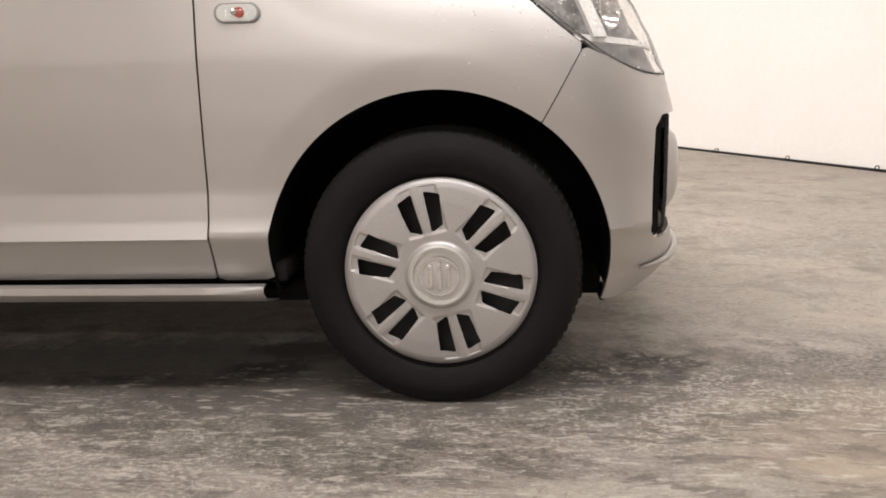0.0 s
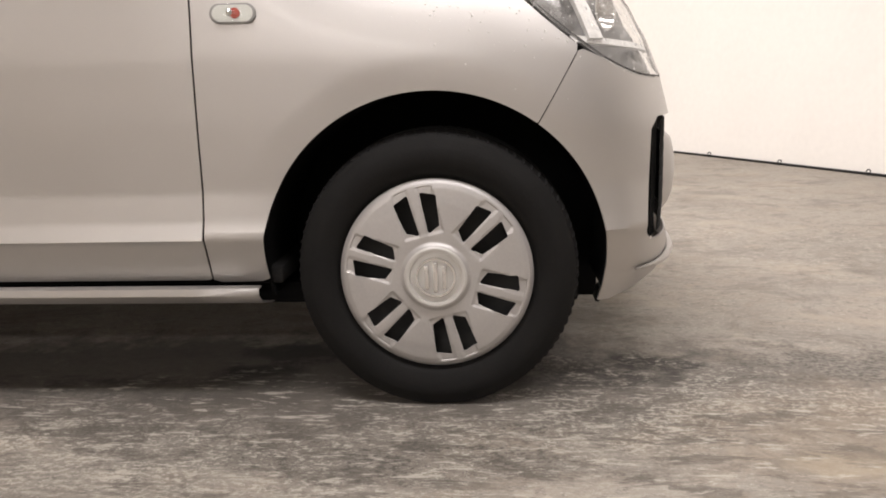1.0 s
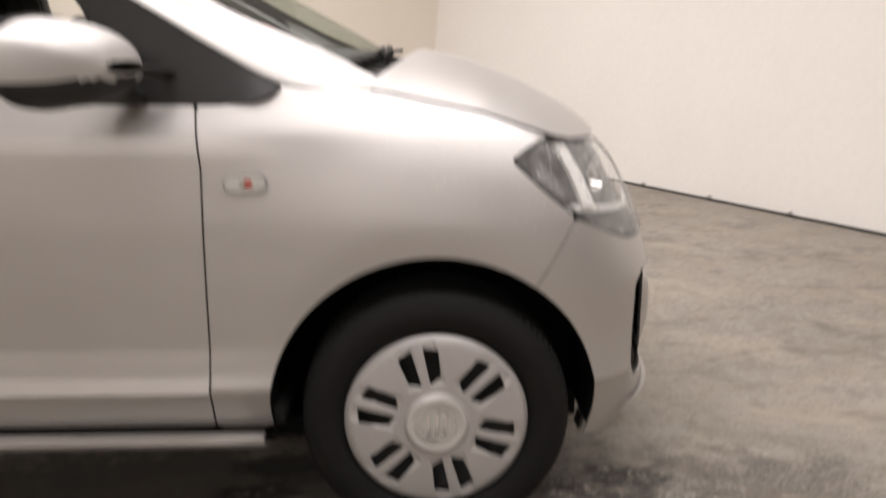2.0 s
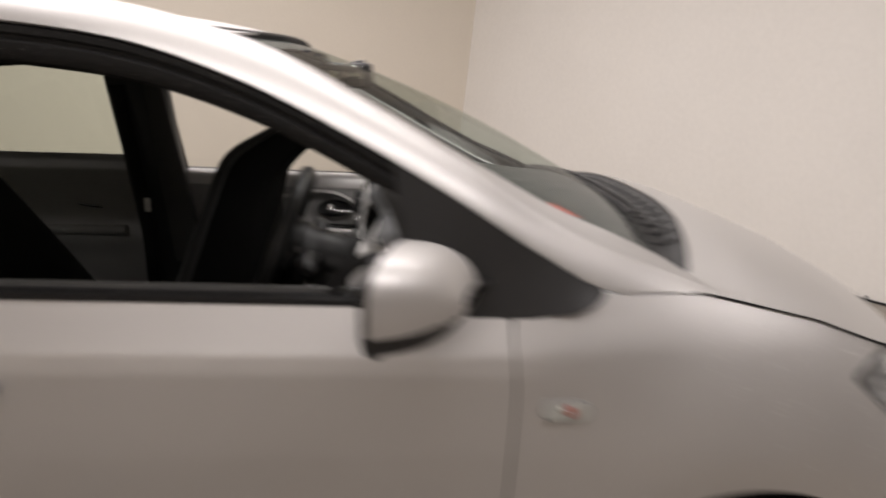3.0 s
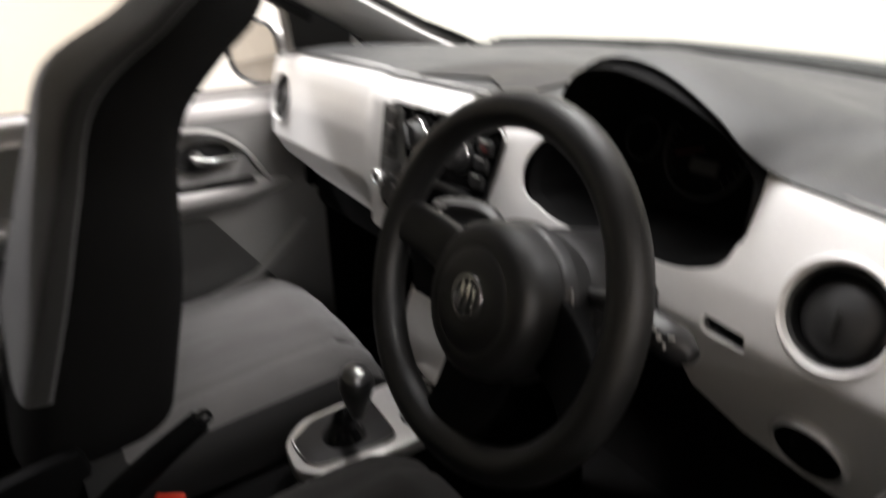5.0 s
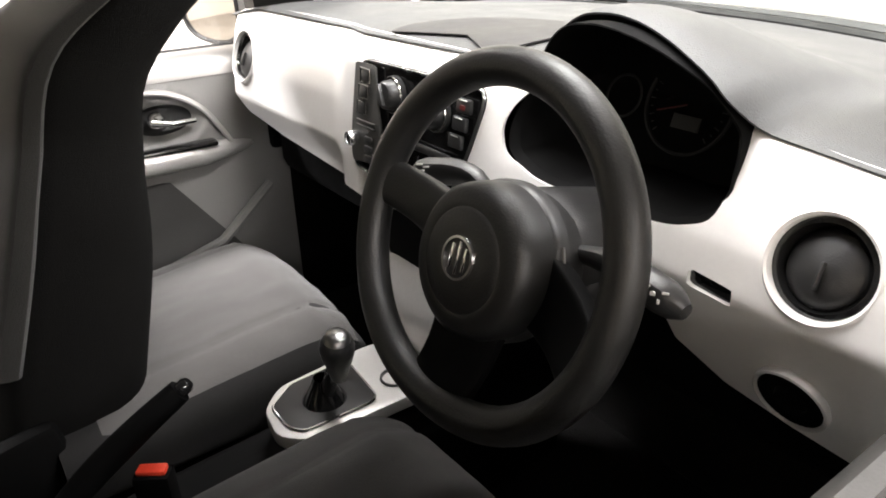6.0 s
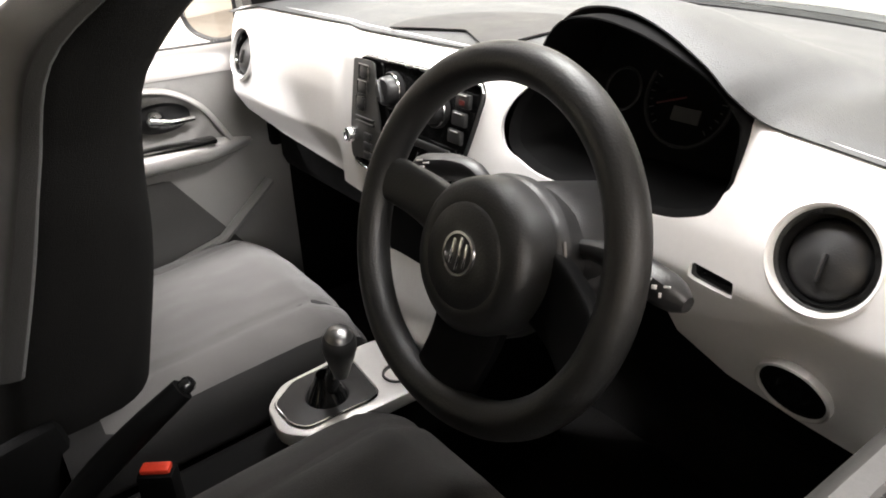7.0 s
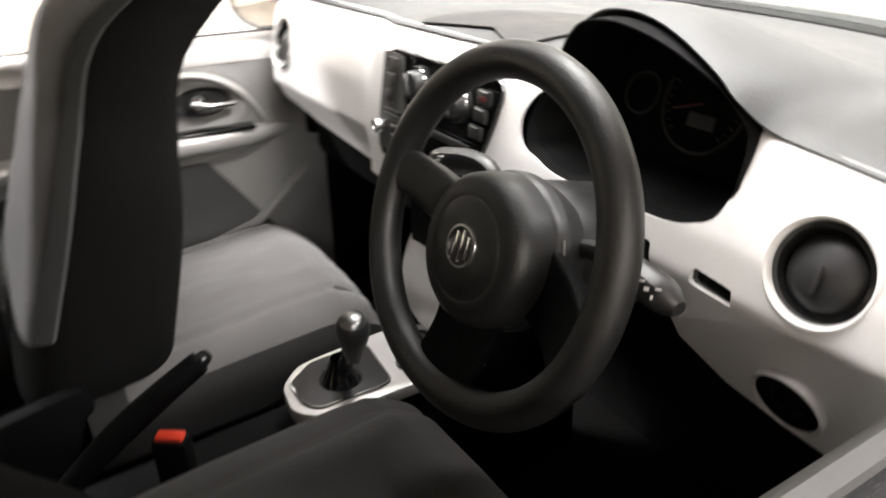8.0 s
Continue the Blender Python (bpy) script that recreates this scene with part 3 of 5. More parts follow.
quarter = panel(body, (S_TAIL, -2.1), (0.22, 1.03), 0.02, side_where, [
    lambda a, b: -2.224 - a, lambda a, b: 1.0 - b, REAR_ARCH, lambda a, b: b - 0.24])
both("rear_quarter", quarter, PAINT)
both("sill", grid(lambda u, v: Vector((-0.366 - 1.709 * u, *[(0.022, 0.2645), (0.002, 0.262), (0.001, 0.247), (0.022, 0.226), (0.10, 0.205)][round(v * 4)])), 12, 4), PAINT, solid=0.003)
bump_half = panel(body, (0.05, S_NOSE), (0.195, 0.74), 0.011, side_where, [
    UNDER, hole(poly([(0.437, 0.352), (0.449, 0.335), (0.9, 0.335), (0.9, 0.582), (0.455, 0.582), (0.440, 0.56)], 0.004)), hole(circle(AX, AZ, AR)), lambda a, b: b - np.interp(a, [0.3, 0.36, 0.43, 0.56], [0.206, 0.206, 0.232, 0.28])])


def weld(item):
    """Joins vertices that lie on the same place."""
    v, f = item
    spot = [tuple(round(c, 3) for c in p) for p in v]
    first = {}
    for i, k in enumerate(spot):
        first.setdefault(k, i)
    faces = [tuple(dict.fromkeys(first[spot[i]] for i in q)) for q in f]
    kept = sorted({i for q in faces if len(q) > 2 for i in q})
    at = {i: k for k, i in enumerate(kept)}
    return [v[i] for i in kept], [tuple(at[i] for i in q) for q in faces if len(q) > 2]


bumper = link("front_bumper", *weld(join(bump_half, mirrored(bump_half))), PAINT, car, solid=0.004)
lip = [Vector(body(s, 0.272)) + Vector((0.006, -0.004, 0)) for s in np.linspace(0.42, S_NOSE, 30)]
lip = lip + [Vector((p.x, 2 * YC - p.y, p.z)) for p in reversed(lip[:-1])]
link("bumper_lip", *tube(lip, lambda t: 0.016 * min(1, 8 * t, 8 * (1 - t)) + 0.003, 8, flat=0.6), PAINT, bumper)

# grille: dark backing, crossed mesh bars, number plate bar
def front_at(y, z, back=0.0):
    """The point of the nose at a given cross position."""
    s = np.interp(min(y, 2 * YC - y), OUT_Y[250:], OUT_S[250:])
    p = body(s, z)
    return Vector((p.x - back, y, z))


grille = link("grille", *grid(lambda u, v: front_at(0.155 + 1.35 * u, 0.325 + 0.265 * v, 0.028), 40, 8), LINER, car, "black mesh grille behind the bumper bar", solid=0.004)
mesh_bars = []
for i in range(68):
    for d in (-1, 1):
        y0 = 0.175 + i * 0.0195
        pts = [front_at(min(1.48, max(0.175, y0 + d * 0.12 * (k / 8 - 0.5))), 0.338 + 0.238 * k / 8, 0.014) for k in range(9)]
        mesh_bars.append(tube(pts, 0.0022, 4))
link("mesh", *join(*mesh_bars), TRIM, grille)
plate_bar = link("bumper_bar", *grid(lambda u, v: front_at(0.222 + 1.216 * u, 0.372 + 0.173 * v) + Vector((0.027 * math.sin(math.pi * min(1, max(0, v))) ** 0.35 * min(1, 20 * u, 20 * (1 - u)) ** 0.5 - 0.014, 0, 0)), 60, 12), PAINT, car, solid=0.004)

# head lamps
def lamp_set(flip):
    mv = mirrored if flip else (lambda q: q)
    glass_v = panel(lambda s, z: body(s, z, -0.001), (0.12, 0.80), (0.65, 0.89), 0.009, side_where, [lamp_in])
    lens = link("headlamp", *mv(glass_v), LENS, car, "large clear headlamp behind a dusty lens")
    lens.visible_shadow = False
    bowl = panel(lambda s, z: body(s, z, 0.075 - 0.3 * abs(z - 0.77)), (0.12, 0.80), (0.65, 0.89), 0.02, side_where, [poly(LAMP, 0.012)])
    link("bowl", *mv(bowl), HOUSE, lens)
    rim = [body(np.interp(x, side_xy(np.linspace(0.1, 0.9, 200), np.full(200, z)), np.linspace(0.1, 0.9, 200)), z, 0.002) for x, z in
           [tuple(np.array(LAMP[i]) * (1 - t) + np.array(LAMP[(i + 1) % len(LAMP)]) * t) for i in range(len(LAMP)) for t in (0,)]]
    link("rim", *mv(tube(rim, 0.003, 6, True)), SEAL, lens)
    for x, z, r in ((0.328, 0.79, 0.034),):
        c = body(np.interp(x, side_xy(np.linspace(0.1, 0.9, 200), np.full(200, z)), np.linspace(0.1, 0.9, 200)), z, 0.07)
        link("reflector", *mv(lathe([(0.006, 0.0), (r * 0.6, 0.008), (r, 0.03), (r + 0.004, 0.03)], basis(c, (0.75, -0.62, 0.12)), 28)), CHROME, lens)
    strip = grid(lambda u, v: body(np.interp(0.283 + 0.026 * u, side_xy(np.linspace(0.1, 0.9, 200), np.full(200, 0.8)), np.linspace(0.1, 0.9, 200)), 0.74 + 0.125 * v, 0.012), 3, 10)
    link("divider", *mv(strip), WHITE, lens, solid=0.01)
    strip = grid(lambda u, v: body(np.interp(0.25 + 0.18 * u, side_xy(np.linspace(0.1, 0.9, 200), np.full(200, 0.8)), np.linspace(0.1, 0.9, 200)), 0.735 - 0.02 * u + 0.012 * v, 0.022), 12, 2)
    link("divider", *mv(strip), WHITE, lens, solid=0.006)


HOUSE = mat("lamp_housing", (0.13, 0.127, 0.123), 0.4, 0.4)
lamp_set(False)
lamp_set(True)

# bonnet, cowl
def bonnet_pt(u, v):
    """u across from edge to edge, v from nose to rear."""
    w = 2 * u - 1
    xr = -0.14 + 0.12 * (1 - abs(w) ** 2.5)
    xf = 0.328 + 0.150 * (1 - abs(w) ** 2.6)
    x = xf + (xr - xf) * v
    xe = x if x < 0.44 else 0.44
    s = np.interp(xe, side_xy(np.linspace(-0.3, 1.2, 300), np.full(300, shoulder(xe))), np.linspace(-0.3, 1.2, 300))
    e = body(s, float(shoulder(xe)))
    zc = np.interp(x, [-0.12, 0.0, 0.1, 0.233, 0.342, 0.407, 0.457, 0.490], [1.072, 1.056, 1.032, 0.983, 0.926, 0.882, 0.834, 0.793])
    ye = max(e.y, 0.095)
    y = YC + w * (YC - ye)
    dome = 1 - abs(w) ** 3.2
    return Vector((x, y, e.z + 0.003 + max(0.0, zc - e.z) * dome))


link("bonnet", *grid(bonnet_pt, 60, 36), PAINT, car, solid=0.004)
for u in (0.0, 1.0):
    link("shut_gap_line", *tube([bonnet_pt(u, v) + Vector((0, 0.0025 * (2 * u - 1), -0.0015)) for v in np.linspace(0.02, 0.98, 40)], 0.0018, 6), SEAL, car)


def screen_base(w):
    return Vector((-0.185 + 0.070 * (1 - abs(w) ** 2.2), YC + w * 0.66, 1.022 + 0.033 * (1 - abs(w) ** 2.4)))


def cowl_pt(u, v):
    w = 2 * u - 1
    a = bonnet_pt(0.5 + w * 0.5 * 0.93, 1.0) + Vector((-0.004, 0, -0.004))
    b = screen_base(w) + Vector((-0.03, 0, 0.004))
    p = a.lerp(b, v)
    p.z -= 0.028 * math.sin(math.pi * v) ** 0.7
    return p


cowl = link("scuttle_panel", *grid(cowl_pt, 50, 10), TRIM, car, "black slotted scuttle below the windscreen", solid=0.004)
for k in range(16):
    w = -0.75 + 0.1 * k
    link("rib", *tube([cowl_pt((w + 1) / 2, t) + Vector((0, 0, 0.004)) for t in np.linspace(0.1, 0.9, 7)], 0.003, 6), SEAL, cowl)
for y0, y1, l0 in ((0.38, 0.95, 0.0), (0.98, 1.40, 0.0)):
    w0, w1 = (y0 - YC) / 0.64, (y1 - YC) / 0.64
    a = [screen_base(w0 + (w1 - w0) * t) + Vector((0.03 - 0.04 * t, 0, 0.004 + 0.010 * t)) for t in np.linspace(0, 1, 12)]
    wip = link("wiper", *tube(a, 0.006, 6), TRIM, car)
    link("blade", *tube([p + Vector((-0.022, 0, -0.004)) for p in a[2:]], 0.005, 6, flat=1.8), SEAL, wip)

# pillar and roof rail strip, roof, windscreen
LW = [tuple(body(x, float(shoulder(x)))) for x in (-0.085, -0.15, -0.215, -0.275)] + [(-0.42, 0.074, 1.053), (-0.538, 0.066, 1.127), (-0.715, 0.070, 1.227), (-0.884, 0.076, 1.309), (-1.047, 0.081, 1.362), (-1.258, 0.086, 1.389), (-1.6, 0.09, 1.396), (-2.0, 0.1, 1.370), (-2.4, 0.125, 1.325), (-2.62, 0.15, 1.25)]
RO = [(-0.088, 0.135, 0.976), (-0.135, 0.150, 1.002), (-0.19, 0.158, 1.032), (-0.27, 0.156, 1.068), (-0.36, 0.155, 1.104), (-0.503, 0.158, 1.176), (-0.696, 0.172, 1.281), (-0.86, 0.2, 1.360), (-1.05, 0.225, 1.410), (-1.3, 0.24, 1.431), (-1.65, 0.24, 1.434), (-2.05, 0.245, 1.407), (-2.42, 0.26, 1.355), (-2.66, 0.28, 1.278)]
NL = 72
LWs, ROs = spline(LW, NL), spline(RO, NL)


SCREEN_FOOT = int(np.argmin(np.abs(ROs[:, 0] + 0.185)))


def rail_pt(u, v):
    i = min(NL, u * NL)
    a, b = Vector(LWs[round(i)]), Vector(ROs[round(i)])
    p = a.lerp(b, v)
    d = b - a
    out = Vector((0, -d.z, d.y)).normalized()
    return p + out * ((0.155 * d.length * math.sin(math.pi * v) ** 0.8 + 0.003 * math.exp(-(((v - 0.62) / 0.07) ** 2))) * min(1.0, 0.1 + u * 5))


both("roof_rail", grid(rail_pt, NL, 24), PAINT)


def roof_pt(u, v):
    k = 26 + (NL - 26) * u
    a = Vector(ROs[round(k)])
    w = 2 * v - 1
    y = YC + w * (YC - a.y)
    fwd = 0.06 * (1 - w * w) * (1 - u) - 0.05 * (1 - w * w) * u
    return Vector((a.x + fwd, y, a.z + 0.016 * (1 - abs(w) ** 2.3)))


link("roof", *grid(roof_pt, NL - 26, 40), PAINT, car, solid=0.004, flip=True)


def screen_pt(u, v, sink=0.0):
    w = 2 * u - 1
    i = SCREEN_FOOT + (28 - SCREEN_FOOT) * v
    side = Vector(ROs[int(i)]).lerp(Vector(ROs[min(NL, int(i) + 1)]), i - int(i))
    b, t = screen_base(w), roof_pt(0, u)
    mid = b.lerp(t, v)
    mid.z += 0.03 * math.sin(math.pi * v)
    edge = Vector((side.x, YC + math.copysign(YC - side.y, w), side.z))
    k = abs(w) ** 6
    p = mid.lerp(edge, k)
    return p + Vector((0, 0, -0.006 - sink))


screen = link("windscreen", *grid(screen_pt, 44, 26), GLASS, car, "clear windscreen with rain marks")
screen.visible_shadow = False
ring = [screen_pt(0, t, -0.003) for t in np.linspace(0, 1, 24)] + [screen_pt(t, 1, -0.003) for t in np.linspace(0, 1, 30)[1:]] + [screen_pt(1, t, -0.003) for t in np.linspace(1, 0, 24)[1:]] + [screen_pt(t, 0, -0.003) for t in np.linspace(1, 0, 30)[1:-1]]
link("seal", *tube(ring, 0.007, 6, True), SEAL, screen)

# black border baked into the glass
def border(u0, u1, v0, v1, nu, nv):
    return grid(lambda u, v: screen_pt(u0 + (u1 - u0) * u, v0 + (v1 - v0) * v, 0.003), nu, nv)


for b in ((0.0, 0.035, 0.0, 1.0, 2, 26), (0.965, 1.0, 0.0, 1.0, 2, 26), (0.035, 0.965, 0.0, 0.022, 40, 2), (0.035, 0.965, 0.93, 1.0, 40, 3)):
    link("black_border", *border(*b), TRIM, screen)

# tail: hatch with window, rear bumper
def tail_pt(u, v):
    w = 2 * u - 1
    top = roof_pt(1, u) + Vector((-0.01, 0, -0.004))
    s = np.interp(min(top.y, 2 * YC - top.y), OUT_Y[:190][::-1], OUT_S[:190][::-1])
    low = body(s, 0.28)
    low = Vector((low.x, top.y, low.z))
    p = top.lerp(low, v)
    p.x -= 0.10 * math.sin(math.pi * v)
    return p


hatch_v, hatch_f = grid(tail_pt, 30, 30)
pane = [f for k, f in enumerate(hatch_f) if 2 <= k % 30 < 13 and 3 <= k // 30 < 27]
link("hatch", hatch_v, [f for f in hatch_f if f not in set(pane)], PAINT, car, solid=0.004, flip=True)
rear_glass = link("rear_window", *grid(lambda u, v: tail_pt(0.1 + 0.8 * u, 2 / 30 + 11 / 30 * v), 24, 11), GREEN_GLASS, car, flip=True)
rear_glass.visible_shadow = False


# side panels between belt and rail behind the rear doors, pillars and window surrounds
def rail_z(x, pts=LWs):
    return float(np.interp(-x, -pts[:, 0], pts[:, 2]))


def rail_y(x):
    return float(np.interp(-x, -LWs[:, 0], LWs[:, 1]))


def upper(x, z, lift=0.0):
    """The side glass plane between the belt and the roof rail."""
    zb, yb = 0.965 + 0.008 * (-0.5 - x), 0.052
    t = (z - zb) / max(0.02, rail_z(x) - zb)
    return Vector((x, yb + (rail_y(x) - yb) * t + lift, z))


def up_where(x, z):
    return x, z


def top_rule(gap):
    return lambda a, b: np.interp(-a, -LWs[:, 0], LWs[:, 2]) - gap - b


def belt_rule(gap):
    return lambda a, b: b - (0.965 + 0.008 * (-0.5 - a)) - gap


both("quarter_pillar", panel(upper, (-2.66, -2.2), (0.95, 1.36), 0.02, up_where, [top_rule(-0.004), belt_rule(-0.004), lambda a, b: -2.16 - 0.25 * (b - 0.96) - a]), PAINT)
sail_rules = [top_rule(0.0), lambda a, b: b - np.interp(a, [-0.66, -0.42, -0.35, -0.315, -0.29], [0.95, 0.95, 0.957, 0.972, 0.992]), lambda a, b: a + 0.628 + 0.14 * (b - 0.97)]
both("mirror_sail", panel(lambda x, z: upper(x, z, -0.002), (-0.70, -0.28), (0.94, 1.22), 0.011, up_where, sail_rules), TRIM, "black plastic sail panel beside the door mirror", 0.055)
OPEN = [top_rule(0.06), belt_rule(0.004), lambda a, b: -0.64 - 0.14 * (b - 0.97) - a, lambda a, b: a + 1.395 + 0.19 * (b - 0.96)]


def frame_pt(u, v, x0=-0.648, x1=-1.452):
    x = x0 + (x1 - x0) * u
    prof = [(0.001, 0.0), (0.004, -0.004), (0.014, -0.003), (0.018, 0.003), (0.024, 0.004), (0.028, -0.002), (0.042, -0.001), (0.053, 0.006), (0.053, 0.04), (0.001, 0.045)]
    d, o = prof[round(v * 9)]
    z = rail_z(x) - d
    return upper(x, z, 0.004 + o)


def post_pt(u, v, foot=-1.40, lean=-0.19, wide=0.056):
    z = 0.955 + (rail_z(-1.44) - 0.03 - 0.955) * u
    xf = foot + lean * (z - 0.96)
    k = [(0.0, 0.04), (0.0, 0.006), (0.006, 0.0), (wide - 0.006, 0.0), (wide, 0.006), (wide, 0.04)][round(v * 5)]
    return upper(max(-1.47, xf - k[0]), z, 0.003 + k[1])


both("door_frame", join(grid(frame_pt, 60, 9), grid(post_pt, 24, 5)), WORN, "black window frame with worn rubber seals", 0)
OPEN_R = [top_rule(0.05), belt_rule(0.03), lambda a, b: -1.50 - 0.1 * (b - 0.96) - a, lambda a, b: a + 2.12 + 0.25 * (b - 0.96)]
both("door_frame", join(grid(lambda u, v: frame_pt(u, v, -1.456, -2.18), 50, 9), grid(lambda u, v: post_pt(u, v, -1.456, 0.0, 0.05), 20, 5)), SEAL, "black window frame", 0)
for g in both("rear_side_window", panel(lambda x, z: upper(x, z, 0.015), (-2.3, -1.48), (0.95, 1.38), 0.03, up_where, [lambda a, b: np.min([r(a, b) for r in OPEN_R], axis=0) + 0.02]), GREEN_GLASS, "green tinted fixed rear side window", 0):
    g.visible_shadow = False
far_pane = link("front_side_window", *mirrored(panel(lambda x, z: upper(x, z, 0.018), (-1.5, -0.6), (0.95, 1.36), 0.03, up_where, [lambda a, b: np.min([r(a, b) for r in OPEN], axis=0) + 0.006])), CLEAR_GLASS, car, "closed clear passenger window")
far_pane.visible_shadow = False
for side in (lambda q: q, mirrored):
    pts = [Vector((x, 0.049 + 0.004, 0.968 + 0.008 * (-0.5 - x))) for x in np.linspace(-0.64, -2.17, 30)]
    link("belt_seal", *side(tube(pts, 0.011, 8, flat=0.6)), SEAL, car)

# weather strip inside the door openings
strip = [Vector((x, rail_y(x) + 0.080, rail_z(x) - 0.037 - 0.011 * sstep(-0.70, -0.90, x))) for x in np.linspace(-0.60, -1.42, 36)]
link("weather_strip", *tube(strip, 0.015, 10), SEAL, car)
link("weather_strip", *tube([p + Vector((0, -0.024, 0.016)) for p in strip], 0.016, 10), TRIM, car)
link("weather_strip", *mirrored(tube([p + Vector((0, -0.032, -0.008)) for p in strip], 0.010, 10)), SEAL, car)

# side indicator
for side in (lambda q: q, mirrored):
    c = body(-0.369, 0.803)
    m = basis(c + Vector((0, -0.001, 0)), (0.05, -1, 0.12), (1, 0, 0))
    stad = [(0.025 * math.copysign(1, math.cos(t)) * (abs(math.cos(t)) > 1e-6) + 0.019 * math.cos(t), 0.019 * math.sin(t)) for t in np.linspace(0, 2 * math.pi, 28, endpoint=False)]
    base = link("side_indicator", *side(prism([(x, y) for x, y in stad], 0.004, m, 0.0012)), DOORGREY, car, "clear oval side indicator with a red-brown bulb")
    lens = link("lens", *side(prism([(x * 0.86, y * 0.8) for x, y in stad], 0.004, m @ pose(0, 0, 0.005), 0.0018)), CLEAR_GLASS, base)
    link("reflector", *side(prism([(x * 0.88, y * 0.82) for x, y in stad], 0.001, m @ pose(0, 0, 0.0036))), SATIN, base)
    link("bulb", *side(lathe([(0.001, 0.001), (0.010, 0.0012), (0.010, 0.003), (0.001, 0.0050)], m @ pose(0.005, 0, 0.0035), 18)), AMBER, base)
    link("bulb_cap", *side(lathe([(0.007, 0.001), (0.006, 0.0040), (0.001, 0.0062)], m @ pose(-0.005, 0.001, 0.0035), 18)), CHROME, base)

# door mirrors
MC = Vector((-0.663, -0.110, 1.030))
MT = Matrix.Translation(MC) @ pose(0, 0, 0, 0, 0, -18)


def mirror_ring(a, n=40):
    """A section of the shell at a share a of its depth from the rear rim."""
    k = max(0.02, (1 - a**2.3)) ** 0.5
    out = []
    for t in np.linspace(0, 2 * math.pi, n, endpoint=False):
        y = 0.101 * math.copysign(abs(math.cos(t)) ** 0.62, math.cos(t))
        z = 0.075 * math.copysign(abs(math.sin(t)) ** 0.68, math.sin(t))
        z *= 1 - 0.16 * max(0, -y / 0.108)
        out.append(MT @ Vector((0.102 * a, y * (0.35 + 0.65 * k) + 0.075 * a, z * k - 0.006 * a)))
    return out


MR = [mirror_ring(a) for a in (0.0, 0.02, 0.1, 0.2, 0.32, 0.45, 0.58, 0.7, 0.8, 0.88, 0.94, 0.98, 1.0)]
for side in (lambda q: q, mirrored):
    n = 40
    v = [p for r in MR for p in r]
    f = [(i * n + j, i * n + (j + 1) % n, (i + 1) * n + (j + 1) % n, (i + 1) * n + j) for i in range(len(MR) - 1) for j in range(n)]
    low = lambda q: sum(v[k].z for k in q) / 4 < MC.z - 0.026
    cap = link("door_mirror", *side((v, [q for q in f if not low(q)])), PAINT, car, "silver door mirror on a black foot")
    link("lower_shell", *side((v, [q for q in f if low(q)])), TRIM, cap)
    gl = [MT @ (Vector((0.004, (MT.inverted() @ p).y * 0.93, (MT.inverted() @ p).z * 0.92))) for p in MR[0]]
    link("mirror_glass", *side((gl, [tuple(range(n))])), MIRROR, cap, solid=0.002)
    link("rim", *side(tube(MR[0], 0.005, 6, True)), TRIM, cap)
    link("foot", *side(tube([(-0.60, -0.01, 0.985), (-0.575, 0.03, 0.972), (-0.57, 0.062, 0.97)], lambda t: 0.028 - 0.004 * t, 12, flat=0.6)), TRIM, cap)
    link("repeater_blade", *side(tube([MT @ Vector((0.07, 0.09, 0.0)), MT @ Vector((0.09, 0.125, -0.012)), (-0.50, 0.062, 1.005)], lambda t: 0.016 - 0.006 * t, 10, flat=0.5)), TRIM, cap)

# ---- wheels ----
def cover_slots():
    rules = []
    R = 0.198
    for k in range(6):
        a = math.radians(44 + 60 * k)
        ca, sa = math.cos(a), math.sin(a)
        for d in (-1, 1):
            pts = [(0.47 * R, d * 0.065 * R), (0.85 * R, d * 0.080 * R), (0.80 * R, d * 0.205 * R), (0.51 * R, d * 0.160 * R)]
            rules.append(hole(poly([(p * ca - q * sa, p * sa + q * ca) for p, q in pts], 0.0035)))
    return rules


def cover_pt(r, a):
    h = np.interp(r, [0, 0.05, 0.066, 0.07, 0.10, 0.15, 0.18, 0.19, 0.198], [0.024, 0.024, 0.023, 0.016, 0.017, 0.015, 0.012, 0.008, 0.0])
    for k in range(6):
        t = (a - math.radians(44 + 60 * k) + math.pi) % (2 * math.pi) - math.pi
        v, u = abs(r * math.sin(t)), r * math.cos(t)
        if math.cos(t) > 0:
            h -= 0.0036 * (1 - sstep(0.0385, 0.0415, v)) * sstep(0.084, 0.090, u) * (1 - sstep(0.182, 0.186, r)) * (1 if v > 0.009 else 0.4)
    return Vector((r * math.cos(a), r * math.sin(a), h))


COVER_MESH = panel(lambda r, a: cover_pt(r, a / 0.12), (0.064, 0.198), (0, 2 * math.pi * 0.12), 0.0026, lambda r, a: (r * np.cos(a / 0.12), r * np.sin(a / 0.12)), cover_slots())
TYRE_PROF = [(0.190, -0.022), (0.2, -0.012), (0.204, 0.0), (0.216, 0.010), (0.238, 0.0145), (0.256, 0.0148), (0.259, 0.013), (0.274, 0.009), (0.283, 0.001), (0.286, -0.014), (0.2885, -0.022), (0.291, -0.035), (0.2835, -0.037), (0.2835, -0.043), (0.2925, -0.045), (0.293, -0.068), (0.285, -0.070), (0.285, -0.078), (0.293, -0.08), (0.293, -0.105), (0.285, -0.107), (0.285, -0.113), (0.2925, -0.115), (0.29, -0.13), (0.286, -0.146), (0.27, -0.165), (0.22, -0.172), (0.19, -0.155)]


